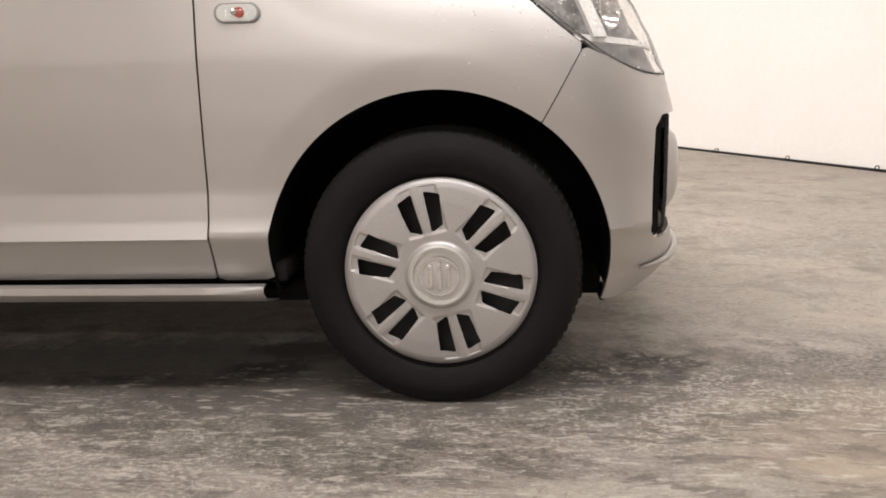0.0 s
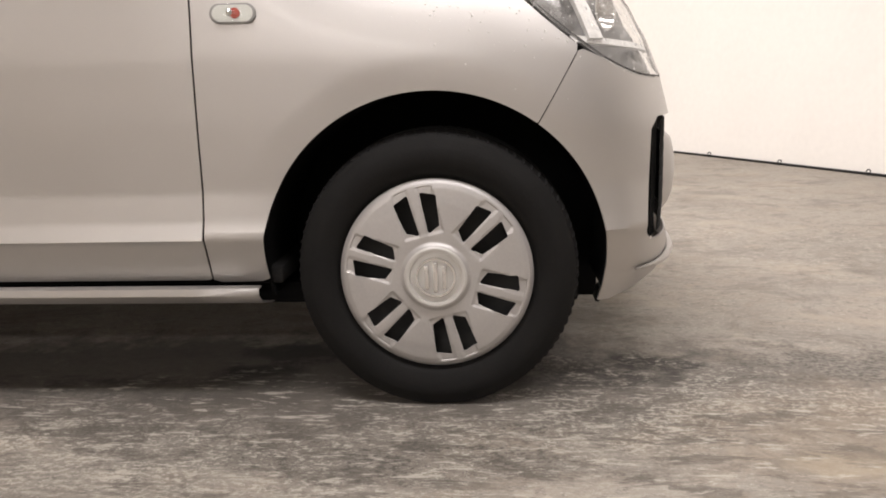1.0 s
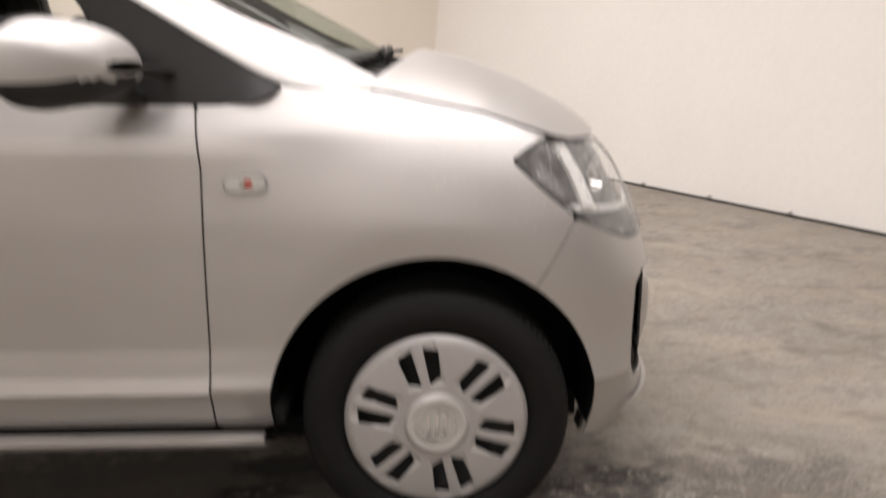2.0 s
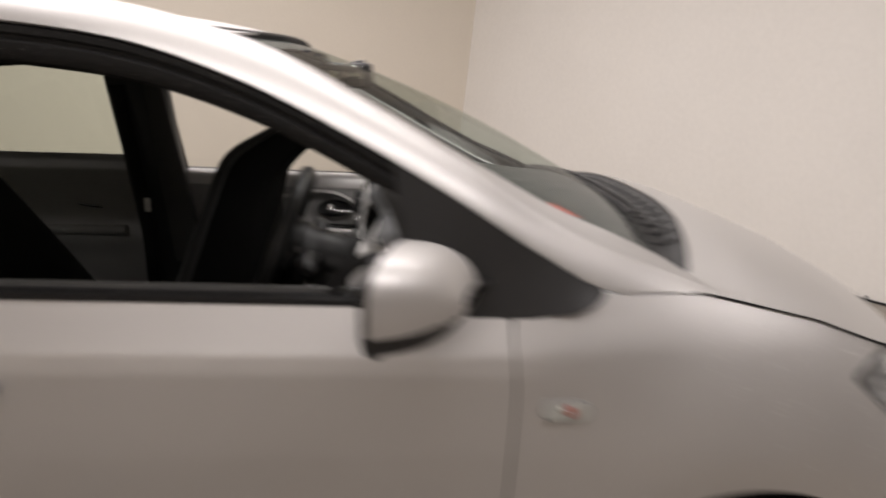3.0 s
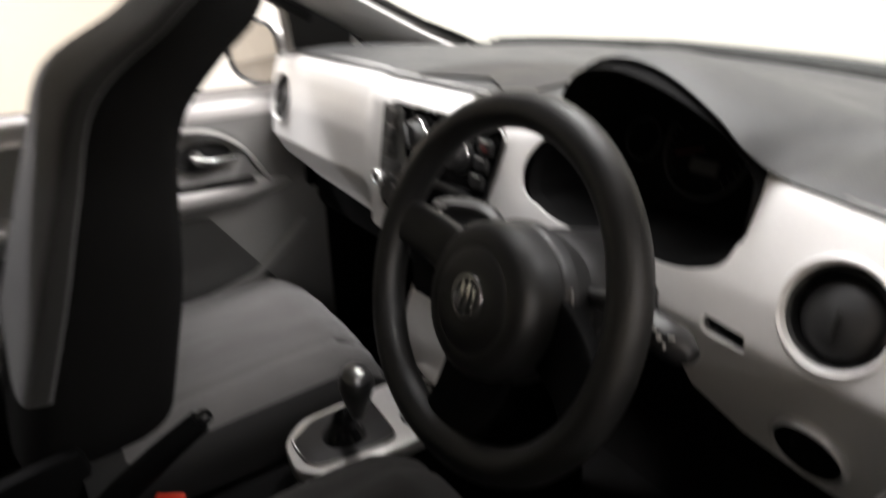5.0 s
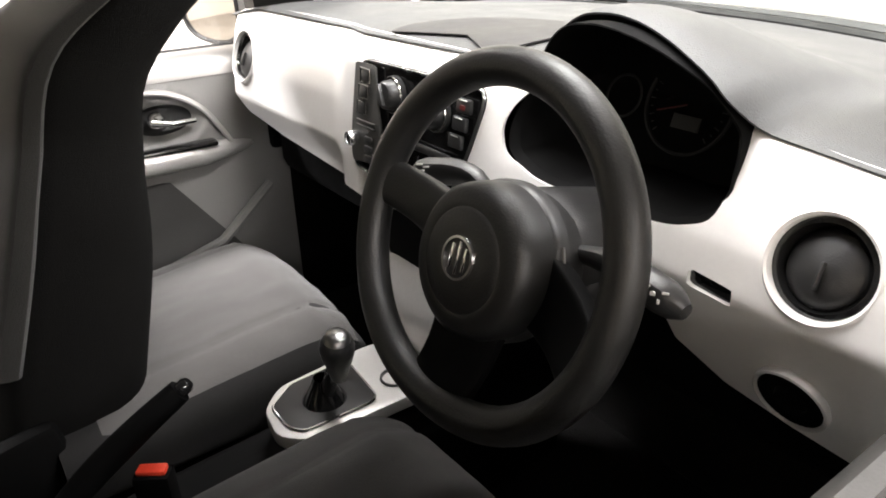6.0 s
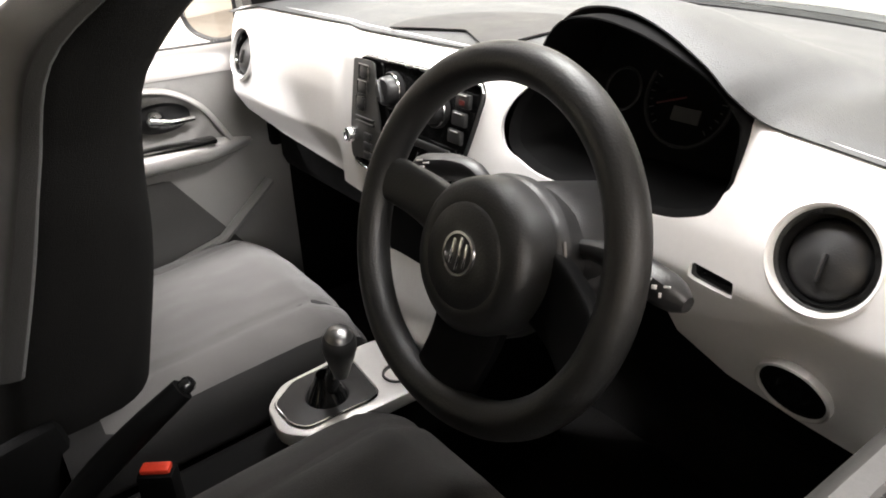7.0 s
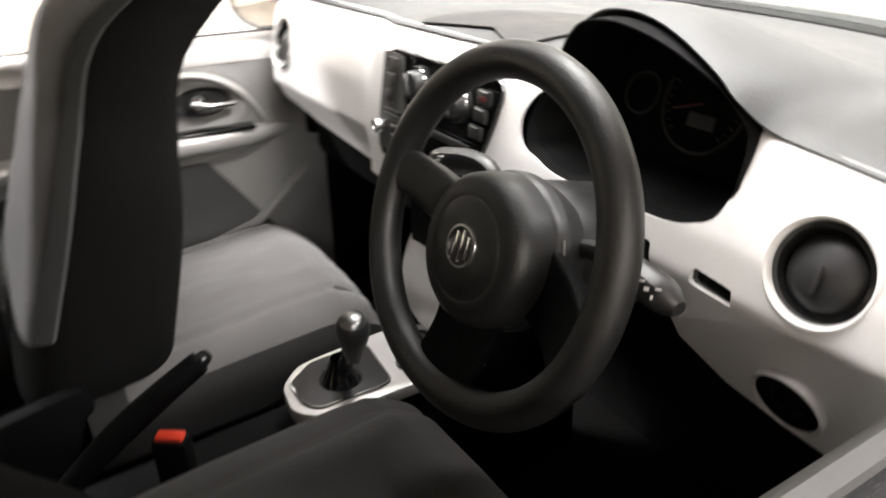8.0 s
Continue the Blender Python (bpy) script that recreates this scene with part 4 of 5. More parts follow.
def build_wheel(cx, side, lean=0.0):
    m = basis((cx, 0.028, 0.283), (0, -1, 0), (1, 0, 0))
    ty_v, ty_f = lathe(TYRE_PROF, m, 96)
    ty_v = [Vector((p.x, p.y - (0.006 * (1 - sstep(0.0, 0.09, p.z)) if p.y < 0.1 else 0), max(p.z, 0.001))) for p in ty_v]
    disc = link("wheel", *side(lathe([(0.03, -0.02), (0.05, -0.02), (0.09, -0.04), (0.15, -0.045), (0.178, -0.03), (0.186, -0.02), (0.188, -0.14)], m, 48)), STEEL, car, "wheel with a silver plastic cover on a black steel rim")
    link("tyre", *side((ty_v, ty_f)), TYRE, disc)
    lugs = []
    for k in range(88):
        a = 2 * math.pi * (k + 0.5) / 88
        for h0, h1 in ((-0.004, -0.034), (-0.124, -0.15)):
            pts = [m @ Vector((r * math.cos(a + da), r * math.sin(a + da), h)) for r, h, da in ((0.283, h0, 0.0), (0.288, (h0 + h1) / 2, 0.008), (0.289, h1, 0.02))]
            if min(p.z for p in pts) > 0.015:
                lugs.append(tube(pts, 0.0034, 4))
    tagged(link("tread", *side(join(*lugs)), TYRE, disc), kind="stuff")
    cv = link("wheel_cover", *side(([m @ p for p in COVER_MESH[0]], COVER_MESH[1])), COVER, disc, "silver plastic wheel cover with twin slots", solid=0.004)
    link("hub_cap", *side(lathe([(0.0005, 0.0215), (0.04, 0.0215), (0.046, 0.019), (0.052, 0.019), (0.054, 0.0245), (0.06, 0.0255), (0.064, 0.023), (0.066, 0.015)], m, 48)), SATIN, disc)
    # plain emblem: a ring and slanted bars
    link("emblem", *side(lathe([(0.036, 0.0215), (0.037, 0.0255), (0.0405, 0.0255), (0.042, 0.0215)], m, 40)), CHROME, disc)
    for bx, rot, ln in ((-0.018, 0, 0.050), (0.0, 0, 0.062), (0.018, 0, 0.050)):
        link("emblem_bar", *side(rbox((0.0095, ln, 0.009), 0.002, m @ pose(bx, 0, 0.0235, 0, 0, rot))), CHROME, disc)
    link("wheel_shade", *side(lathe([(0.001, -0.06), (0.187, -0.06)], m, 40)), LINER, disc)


for cx in (0.0, RAX):
    for side in (lambda q: q, mirrored):
        build_wheel(cx, side)
# arch liners
S_ALL = np.linspace(S_TAIL, S_NOSE, 700)


def s_at(x, z):
    """Outline length at a side-view place."""
    return float(np.interp(x, side_xy(S_ALL, np.full(700, z)), S_ALL))


for cx in (AX, RAX):
    def liner_pt(u, v, cx=cx):
        a = math.radians(-11 + 202 * u)
        x, z = cx + (AR + 0.0015) * math.cos(a), AZ + (AR + 0.0015) * math.sin(a)
        y0 = body(s_at(x, z), z).y + 0.006
        return Vector((x, y0 + (0.28 - y0) * v, z))
    both("arch_liner", grid(liner_pt, 40, 4), LINER, "black plastic wheel arch liner", 0.004)
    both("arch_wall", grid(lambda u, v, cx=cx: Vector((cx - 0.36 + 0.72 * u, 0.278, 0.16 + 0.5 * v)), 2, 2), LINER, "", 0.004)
both("arch_flap", rbox((0.010, 0.045, 0.034), 0.003, pose(0.350, 0.195, 0.192, 0, 14, 0)), TRIM, "small black rubber flap", 0)
# drying water drops on the wing and headlamp
drops_v, drops_f = [], []
drop_rng = random.Random(11)
for k in range(420):
    x = drop_rng.uniform(-0.12, 0.50)
    z = float(shoulder(x)) - 0.012 - abs(drop_rng.gauss(0, 0.085)) - 0.10 * max(0.0, 0.1 - x)
    if math.hypot(x - AX, z - AZ) < AR + 0.03 or z < 0.55:
        continue
    s = s_at(x, z)
    p, px, pz = body(s, z), body(s + 0.004, z), body(s, z + 0.004)
    nrm = (px - p).cross(pz - p).normalized()
    if nrm.y > 0:
        nrm = -nrm
    m = basis(p + nrm * 0.0004, nrm, px - p)
    r = 0.0008 + 0.0014 * drop_rng.random() ** 2
    at = len(drops_v)
    for rr, h in ((1.0, -0.3), (0.75, 0.35)):
        drops_v += [m @ Vector((r * rr * math.cos(a), r * 1.2 * rr * math.sin(a), r * h)) for a in np.linspace(0, 2 * math.pi, 7)[:6]]
    drops_v.append(m @ Vector((0, 0, r * 0.5)))
    drops_f += [(at + i, at + (i + 1) % 6, at + 6 + (i + 1) % 6, at + 6 + i) for i in range(6)] + [(at + 6 + i, at + 6 + (i + 1) % 6, at + 12) for i in range(6)]
tagged(link("water_drops", drops_v, drops_f, WATER, car, "fine dried water drops on the silver wing"), kind="stuff")

# floor pan closes the car from below
link("floor_pan", *rbox((2.9, 1.40, 0.05), 0.01, pose(-1.15, YC, 0.215)), LINER, car)
link("rear_bumper", *rbox((0.10, 1.30, 0.12), 0.04, pose(-2.94, YC, 0.30)), PAINT, car)

# ---- inner shell ----
skin = panel(lambda s, z: body(s, z, 0.016), (-2.3, 0.55), (0.26, 0.94), 0.03, side_where, [ARCH, REAR_ARCH, hole(poly(LAMP, 0.006)), lambda a, b: shoulder(a) - 0.02 - b, lambda a, b: 0.44 - a])
both("inner_panel", skin, LINER, "", 0.003)


# ---- cabin linings ----
def lining_pt(u, v):
    p = roof_pt(u, v)
    return p + Vector((-0.02, 0, -0.035))


link("headlining", *grid(lining_pt, NL - 26, 30), LINING, car, "pale grey cloth headlining", solid=0.006)


def pillar_in(u, v):
    k = max(0, SCREEN_FOOT - 2) + (31 - max(0, SCREEN_FOOT - 2)) * u
    a, b = Vector(LWs[round(k)]), Vector(ROs[round(k)])
    p = a.lerp(b, v)
    return p + Vector((0.0, 0.048 + 0.066 * v, -0.026 - 0.020 * v - 0.006 * math.sin(math.pi * v)))


both("pillar_trim", grid(pillar_in, 30, 6), PILLAR, "light grey windscreen pillar trim", 0.006)


def rail_in(u, v):
    k = 31 + (NL - 34) * u * 0.93
    a, b = Vector(LWs[round(k)]), Vector(ROs[round(k)])
    p = a.lerp(b, v)
    return p + Vector((0.0, 0.035, -0.03 - 0.01 * math.sin(math.pi * v)))


both("rail_trim", grid(rail_in, 36, 5), LINING, "pale grey roof rail lining", 0.006)

# door linings
def door_top(u, v):
    x = -0.63 - 0.80 * u
    k = [(0.060, 0.970), (0.067, 0.974), (0.082, 0.966), (0.097, 0.946), (0.100, 0.922)][round(v * 4)]
    return Vector((x, k[0], k[1] + 0.008 * (-0.5 - x)))


def near_top(u, v):
    x = -0.63 - 0.80 * u
    k = [(0.112, 0.962), (0.114, 0.973), (0.126, 0.974), (0.136, 0.966), (0.141, 0.948), (0.138, 0.920)][round(v * 5)]
    return Vector((x, k[0], k[1] + 0.008 * (-0.5 - x)))


def near_slot(u, v):
    """The two dark lips of the window slot beside the capping."""
    x = -0.63 - 0.80 * u
    k = [(0.056, 0.962), (0.060, 0.969), (0.068, 0.967), (0.074, 0.952), (0.082, 0.951), (0.088, 0.964), (0.098, 0.968), (0.113, 0.966)][round(v * 7)]
    return Vector((x, k[0], k[1] + 0.008 * (-0.5 - x)))


def trim_y(x, z):
    y = 0.094 + 0.018 * math.exp(-((z - 0.80) / 0.09) ** 2)
    bow = 0.020 * sstep(0.62, 0.50, z) * sstep(-1.40, -1.30, x) * sstep(-0.62, -0.78, x)
    return y + bow


def door_trim_pt(u, v):
    x, z = -0.60 - 0.83 * u, 0.32 + 0.61 * v
    rec = math.hypot((x + 0.90) / 0.105, (z - 0.845) / 0.062)
    dent = -0.016 * (1 - sstep(0.75, 1.05, rec)) + 0.006 * math.exp(-((rec - 1.12) / 0.12) ** 2)
    return Vector((x, trim_y(x, z) + dent, z))


def rear_trim_pt(u, v):
    x, z = -1.56 - 0.62 * u, 0.40 + 0.625 * v
    return Vector((x, 0.085 + 0.02 * math.exp(-((z - 0.72) / 0.05) ** 2) + (-0.01 if z > 0.99 else 0), z))


for door, side, nm in ((near_door, lambda q: q, "near"), (far_door, mirrored, "far")):
    if nm == "far":
        link("painted_top", *side(grid(door_top, 40, 4)), PAINT, door, "bare silver painted metal along the door top")
    else:
        link("capping", *grid(near_top, 40, 5), CAPPING, door, "grey plastic capping along the door top")
        link("window_slot", *grid(near_slot, 60, 7), WORN, door, "worn black lips of the window slot")
    link("door_lining", *side(grid(door_trim_pt, 84, 60)), DOORGREY, door, "grey moulded plastic door lining", solid=0.004, flip=False)
    link("armrest", *side(tube([(-1.36, 0.112, 0.775), (-1.1, 0.125, 0.770), (-0.92, 0.125, 0.767), (-0.80, 0.118, 0.765), (-0.72, 0.10, 0.765), (-0.66, 0.085, 0.772)], lambda t: 0.025 if t < 0.8 else 0.018, 12, flat=1.0)), SATIN, door, "light grey armrest strip")
    link("armrest_pocket", *side(rbox((0.17, 0.036, 0.012), 0.0055, pose(-0.86, 0.126, 0.790, 0, 0, 3))), PIANO, door)
    arc = spline([(-1.10, 0.112, 0.880), (-1.02, 0.114, 0.903), (-0.93, 0.114, 0.914), (-0.85, 0.114, 0.902), (-0.79, 0.116, 0.862), (-0.755, 0.118, 0.81), (-0.735, 0.114, 0.775)], 30)
    link("handle_bezel", *side(tube(arc, 0.0075, 8, flat=0.6)), SATIN, door)
    link("handle_cup", *side(lathe([(0.001, -0.010), (0.030, -0.009), (0.040, -0.002), (0.042, 0.002)], basis((-0.875, 0.104, 0.850), (0, 1, 0), (1, 0, 0)) @ Matrix.Diagonal((1.5, 0.75, 1, 1)), 32)), DARK, door, "dark handle recess")
    hd = link("door_handle", *side(lathe([(0.001, 0.018), (0.012, 0.016), (0.018, 0.008), (0.018, 0.0), (0.012, -0.006)], basis((-0.887, 0.112, 0.853), (0, 1, 0), (1, 0, 0)), 20)), CHROME, door, "chrome door handle")
    link("lever", *side(tube([(-0.90, 0.122, 0.852), (-0.86, 0.127, 0.843), (-0.81, 0.122, 0.842)], lambda t: 0.010 - 0.004 * t, 10)), CHROME, hd)
    dark_area = [(-1.30, 0.715), (-0.886, 0.712), (-0.751, 0.525), (-0.80, 0.47), (-1.30, 0.44)]
    link("door_dark_area", *side(panel(lambda x, z: Vector((x, trim_y(x, z) + 0.0045, z)), (-1.32, -0.72), (0.42, 0.74), 0.015, lambda a, b: (a, b), [poly(dark_area, 0.004)])), CAPPING, door, "dark lower inset of the door lining", solid=0.003)
    link("door_pocket", *side(tube([(-1.35, 0.12, 0.50), (-1.0, 0.14, 0.51), (-0.80, 0.135, 0.56), (-0.66, 0.11, 0.66)], 0.012, 8)), DOORGREY, door)
for door, side in ((near_rear_door, lambda q: q), (far_rear_door, mirrored)):
    link("door_lining", *side(grid(rear_trim_pt, 30, 40)), DOORGREY, door, "grey moulded plastic door lining", solid=0.004)
    link("armrest", *side(tube([(-1.62, 0.11, 0.755), (-2.0, 0.115, 0.755)], 0.02, 10)), DOORGREY, door)
    link("door_handle", *side(tube([(-1.78, 0.108, 0.85), (-1.74, 0.118, 0.845), (-1.70, 0.11, 0.84)], 0.007, 8)), CHROME, door)
# inner mirror corner trim and door seal in front of the dashboard ends
for door, side in ((near_door, lambda q: q), (far_door, mirrored)):
    if door == near_door:
        corner = [(-0.690, 1.160), (-0.668, 1.125), (-0.650, 1.078), (-0.655, 1.03), (-0.70, 1.005), (-0.735, 0.96), (-0.60, 0.945), (-0.55, 1.0), (-0.60, 1.10), (-0.64, 1.155)]
    else:
        corner = [(-0.618, 1.172), (-0.585, 1.188), (-0.548, 1.168), (-0.514, 1.12), (-0.498, 1.03), (-0.50, 0.97), (-0.64, 0.96)]
        foot = [(-0.500, 1.02), (-0.510, 1.115), (-0.545, 1.175), (-0.43, 1.125), (-0.30, 1.055), (-0.27, 1.02)]
        link("pillar_foot", *side(prism(foot, 0.012, Matrix.Translation((0, 0.118, 0)) @ pose(0, 0, 0, 90), 0.004)), PILLAR, car, "light grey trim at the pillar's foot")
    link("mirror_corner_trim", *side(prism(corner, 0.022, Matrix.Translation((0, 0.094, 0)) @ pose(0, 0, 0, 90), 0.005)), DARK, door, "dark grey trim behind the door mirror")
    arch = spline([(-0.79, 0.100, 0.925), (-0.760, 0.108, 0.968), (-0.735, 0.110, 1.004), (-0.710, 0.111, 1.025), (-0.676, 0.112, 1.034), (-0.58, 0.115, 1.038)], 26)
    if door == near_door:
        link("door_seal", *side(tube(arch, 0.0105, 10)), SEAL, car)

# middle pillars with belts
for side in (lambda q: q, mirrored):
    pil = link("middle_pillar", *side(prism([(-1.66, 1.365), (-1.452, 1.36), (-1.40, 1.0), (-1.345, 0.70), (-1.345, 0.30), (-1.54, 0.30), (-1.535, 0.66), (-1.60, 1.05)], 0.06, Matrix.Translation((0, 0.17, 0)) @ pose(0, 0, 0, 90), 0.012)), DARK, car, "charcoal middle pillar lining")
    link("pillar_lit_band", *side(prism([(-1.515, 1.34), (-1.462, 1.34), (-1.395, 1.02), (-1.330, 0.66), (-1.43, 0.66), (-1.475, 1.0)], 0.014, Matrix.Translation((0, 0.185, 0)) @ pose(0, 0, 0, 90), 0.006)), CAPPING, pil)
    strap = [(-1.59, 0.20, 1.27), (-1.55, 0.215, 1.08), (-1.515, 0.225, 0.88), (-1.49, 0.22, 0.45)]
    belt = link("seat_belt", *side(tube(spline(strap, 16), 0.024, 8, flat=0.07)), CARPET, car, "black seat belt hanging at the pillar")
    link("belt_tongue", *side(rbox((0.022, 0.010, 0.048), 0.004, pose(-1.500, 0.236, 0.872))), SATIN, belt)

# outer door handles
for doors, x0 in (((near_door, far_door), -1.36), ((near_rear_door, far_rear_door), -2.10)):
    for door, side in zip(doors, (lambda q: q, mirrored)):
        grip = [(x0 - 0.09, 0.004, 0.835), (x0 - 0.07, -0.022, 0.836), (x0, -0.030, 0.837), (x0 + 0.07, -0.022, 0.836), (x0 + 0.09, 0.004, 0.835)]
        link("outer_handle", *side(tube(spline(grip, 18), 0.012, 10, flat=1.1)), PAINT, door, "silver pull handle")

# ---- dashboard ----
def fascia_pt(y, z, lift=0.0):
    xs = np.interp(z, [0.76, 0.8, 0.84, 0.918, 0.926, 0.97, 0.99, 1.02, 1.04, 1.055, 1.07], [-0.678, -0.696, -0.714, -0.741, -0.7435, -0.734, -0.724, -0.707, -0.694, -0.682, -0.660])
    if y > 0.83:
        xs = np.interp(z, [0.76, 0.80, 0.84, 0.890, 0.898, 0.97, 1.0, 1.03, 1.05, 1.062, 1.070], [-0.676, -0.690, -0.706, -0.734, -0.738, -0.731, -0.725, -0.717, -0.708, -0.697, -0.680])
    xc = np.interp(z, [0.74, 0.80, 0.89, 0.95, 1.0, 1.04, 1.053, 1.062, 1.070], [-0.765, -0.757, -0.752, -0.746, -0.740, -0.735, -0.728, -0.714, -0.690])
    w = sstep(0.60, 0.67, y) * (1 - sstep(0.99, 1.06, y))
    x = xs * (1 - w) + xc * w
    end = 0.055 * max(0.0, (abs(y - YC) - 0.625) / 0.09) ** 2.2
    return Vector((float(x) - lift + end, y, z))


OUTLINE = [(0.15, 1.03), (0.176, 1.041), (0.2398, 1.046), (0.361, 1.056), (0.483, 1.066), (0.7239, 1.07), (1.1066, 1.07), (1.3872, 1.066), (1.4675, 1.055), (1.5141, 1.02), (1.5265, 0.98), (1.5172, 0.92), (1.4779, 0.868), (1.335, 0.838), (1.11, 0.819), (1.03, 0.822), (1.01, 0.85), (0.985, 0.846), (0.93, 0.842), (0.72, 0.862), (0.69, 0.905), (0.66, 0.945), (0.625, 0.953), (0.6, 0.953), (0.412, 0.948), (0.3997, 0.888), (0.3818, 0.845), (0.3312, 0.814), (0.262, 0.799), (0.1868, 0.79), (0.1814, 0.8689), (0.1695, 0.94), (0.1565, 0.985), (0.15, 1.01)]
BIN = [(0.353, 1.012), (0.360, 1.052), (0.385, 1.088), (0.425, 1.112), (0.472, 1.129), (0.522, 1.135), (0.560, 1.127), (0.590, 1.103), (0.617, 1.060), (0.635, 1.030), (0.640, 1.006), (0.632, 0.983), (0.600, 0.969), (0.480, 0.966), (0.385, 0.972), (0.360, 0.984)]
RADIO = [(0.945, 1.044), (0.660, 1.047), (0.678, 0.99), (0.705, 0.925), (0.728, 0.892), (0.905, 0.880), (0.955, 0.886), (0.966, 0.905)]
BINs = spline(BIN + [BIN[0]], 150)[:-1]
fascia_rules = [poly(OUTLINE, 0.006), hole(circle(0.255, 0.977, 0.044)), hole(circle(1.424, 0.98, 0.047)), hole(poly([tuple(p) for p in BINs])), hole(poly(fillet(RADIO, 0.022), 0.003)), hole(circle(0.261, 0.840, 0.030)), hole(poly([(0.361, 0.924), (0.361, 0.935), (0.321, 0.931), (0.321, 0.920)], 0.003))]
dash = link("dashboard", *panel(fascia_pt, (0.09, 1.54), (0.76, 1.080), 0.006, lambda a, b: (a, b), fascia_rules), FASCIA, car, "dashboard with a pearl white front and a grey grained top", solid=0.006, flip=True)
link("slot_pocket", *rbox((0.02, 0.05, 0.02), 0.003, pose(-0.728, 0.341, 0.927)), PIANO, dash)


HOOD_Y = [0.335, 0.352, 0.376, 0.42, 0.47, 0.52, 0.558, 0.588, 0.608, 0.63, 0.66]
HOOD_Z = [1.055, 1.062, 1.092, 1.117, 1.135, 1.142, 1.136, 1.116, 1.094, 1.076, 1.070]

HOOD = spline([(y, z, 0) for y, z in zip(HOOD_Y, HOOD_Z)], 80)


def top_pt(u, v):
    v = max(0.0, v)
    y0 = 0.165 + 0.05 * v
    y = y0 + (1.535 - y0) * u
    w = (y - YC) / 0.64
    ww = max(-1, min(1, w))
    x1 = screen_base(ww).x - 0.030
    zf = float(np.interp(y, [0.1196, 0.2398, 0.361, 0.483, 0.7239, 1.3872, 1.4986], [1.038, 1.048, 1.058, 1.07, 1.072, 1.067, 1.05]))
    f = fascia_pt(min(1.5, max(0.11, y)), zf - 0.004)
    up = max(0.0, float(np.interp(y, HOOD[:, 0], HOOD[:, 1])) - zf) if 0.335 < y < 0.66 else 0.0
    broad = 0.006 * math.exp(-(((y - 0.483) / 0.20) ** 2)) * math.sin(math.pi * min(1, v * 1.2)) ** 2
    x0 = f.x + 0.001 - 0.032 * min(1, up / 0.03)
    x = x0 + (x1 - x0) * v
    z1 = screen_base(ww).z + 0.002
    z = zf + (z1 - zf) * v + 0.012 * math.sin(math.pi * min(1, v * 1.15) ** 0.6)
    return Vector((x, y, z + up * (1 - sstep(0.0, 0.62, v)) + broad - 0.05 * max(0, abs(w) - 0.98)))


dtop = link("dash_top", *grid(top_pt, 220, 36), DASH, dash, "grey grained dash top", solid=0.002)
TRAY = [(0.70, 0.0), (0.70, 0.13), (0.745, 0.175), (0.80, 0.19), (0.86, 0.17), (0.91, 0.12), (0.93, 0.05), (0.925, 0.012), (0.80, 0.045)]
link("dash_tray", *panel(lambda y, d: top_pt((y - 0.165 - 0.05 * d / 0.5) / (1.37 - 0.05 * d / 0.5), d / 0.5) + Vector((0, 0, 0.0045)), (0.68, 0.95), (0.0, 0.21), 0.008, lambda a, b: (a, b), [poly(TRAY, 0.006)]), TRIM, dash, "darker shallow tray in the dash top", solid=0.002)


def fascia_end(u, v):
    z = 0.805 + 0.222 * u
    y = float(np.interp(z, [0.79, 0.869, 0.94, 0.985, 1.01, 1.03], [0.1868, 0.1814, 0.1695, 0.1565, 0.15, 0.15]))
    p = fascia_pt(y, z)
    return p + Vector((0.085 * v, -0.016 * math.sin(math.pi * v / 2), 0))


link("fascia_end", *grid(fascia_end, 20, 6), FASCIA, dash, solid=0.004)
link("dash_end", *rbox((0.20, 0.03, 0.26), 0.014, pose(-0.50, 0.165, 0.872)), CUP, dash)
link("dash_end", *rbox((0.24, 0.03, 0.26), 0.014, pose(-0.53, 2 * YC - 0.118, 0.872)), CUP, dash)
# dark carcass below and behind
link("dash_carcass", *rbox((0.28, 1.40, 0.22), 0.03, pose(-0.50, YC, 0.81)), CUP, dash)
link("bulkhead", *rbox((0.03, 1.08, 0.75), 0.008, pose(-0.33, YC, 0.62)), CARPET, car)
link("foot_carpet", *rbox((2.1, 1.535, 0.04), 0.01, pose(-1.38, YC, 0.275)), CARPET, car, "black floor carpet")

# instrument hood


def hood_ring(k, grow, x, zdrop=0.0):
    c = np.array([0.497, 1.050])
    out = []
    for p in BINs:
        q = c + (p - c) * (k + grow)
        tilt = 0.38 * max(0.0, 1.057 - p[1]) + 0.33 * max(0.0, p[1] - 1.057)
        out.append(Vector((x - tilt if x < -0.66 else x - tilt * 0.3, q[0], q[1] - zdrop)))
    return out


def rings(*rs):
    n = len(rs[0])
    v = [p for r in rs for p in r]
    f = [(i * n + j, i * n + (j + 1) % n, (i + 1) * n + (j + 1) % n, (i + 1) * n + j) for i in range(len(rs) - 1) for j in range(n)]
    return v, f


link("instrument_lip", *rings(hood_ring(0.965, 0.0, -0.684), hood_ring(1.0, 0.0, -0.6965), hood_ring(1.0, 0.018, -0.696), hood_ring(1.0, 0.022, -0.689), hood_ring(1.0, 0.018, -0.672)), CUP, dash, "black lip round the instruments")
link("cup", *rings(hood_ring(0.97, 0.0, -0.686), hood_ring(0.95, 0.0, -0.655), hood_ring(0.9, 0, -0.615), hood_ring(0.02, 0, -0.61)), CUP, dash, "black instrument surround")
dm = basis((-0.622, 0.468, 1.048), (-0.94, 0, 0.34), (0, -1, 0))
link("speedometer", *lathe([(0.050, 0.0), (0.0505, 0.003), (0.053, 0.003), (0.0535, 0.0)], dm, 48), STEEL, dash)
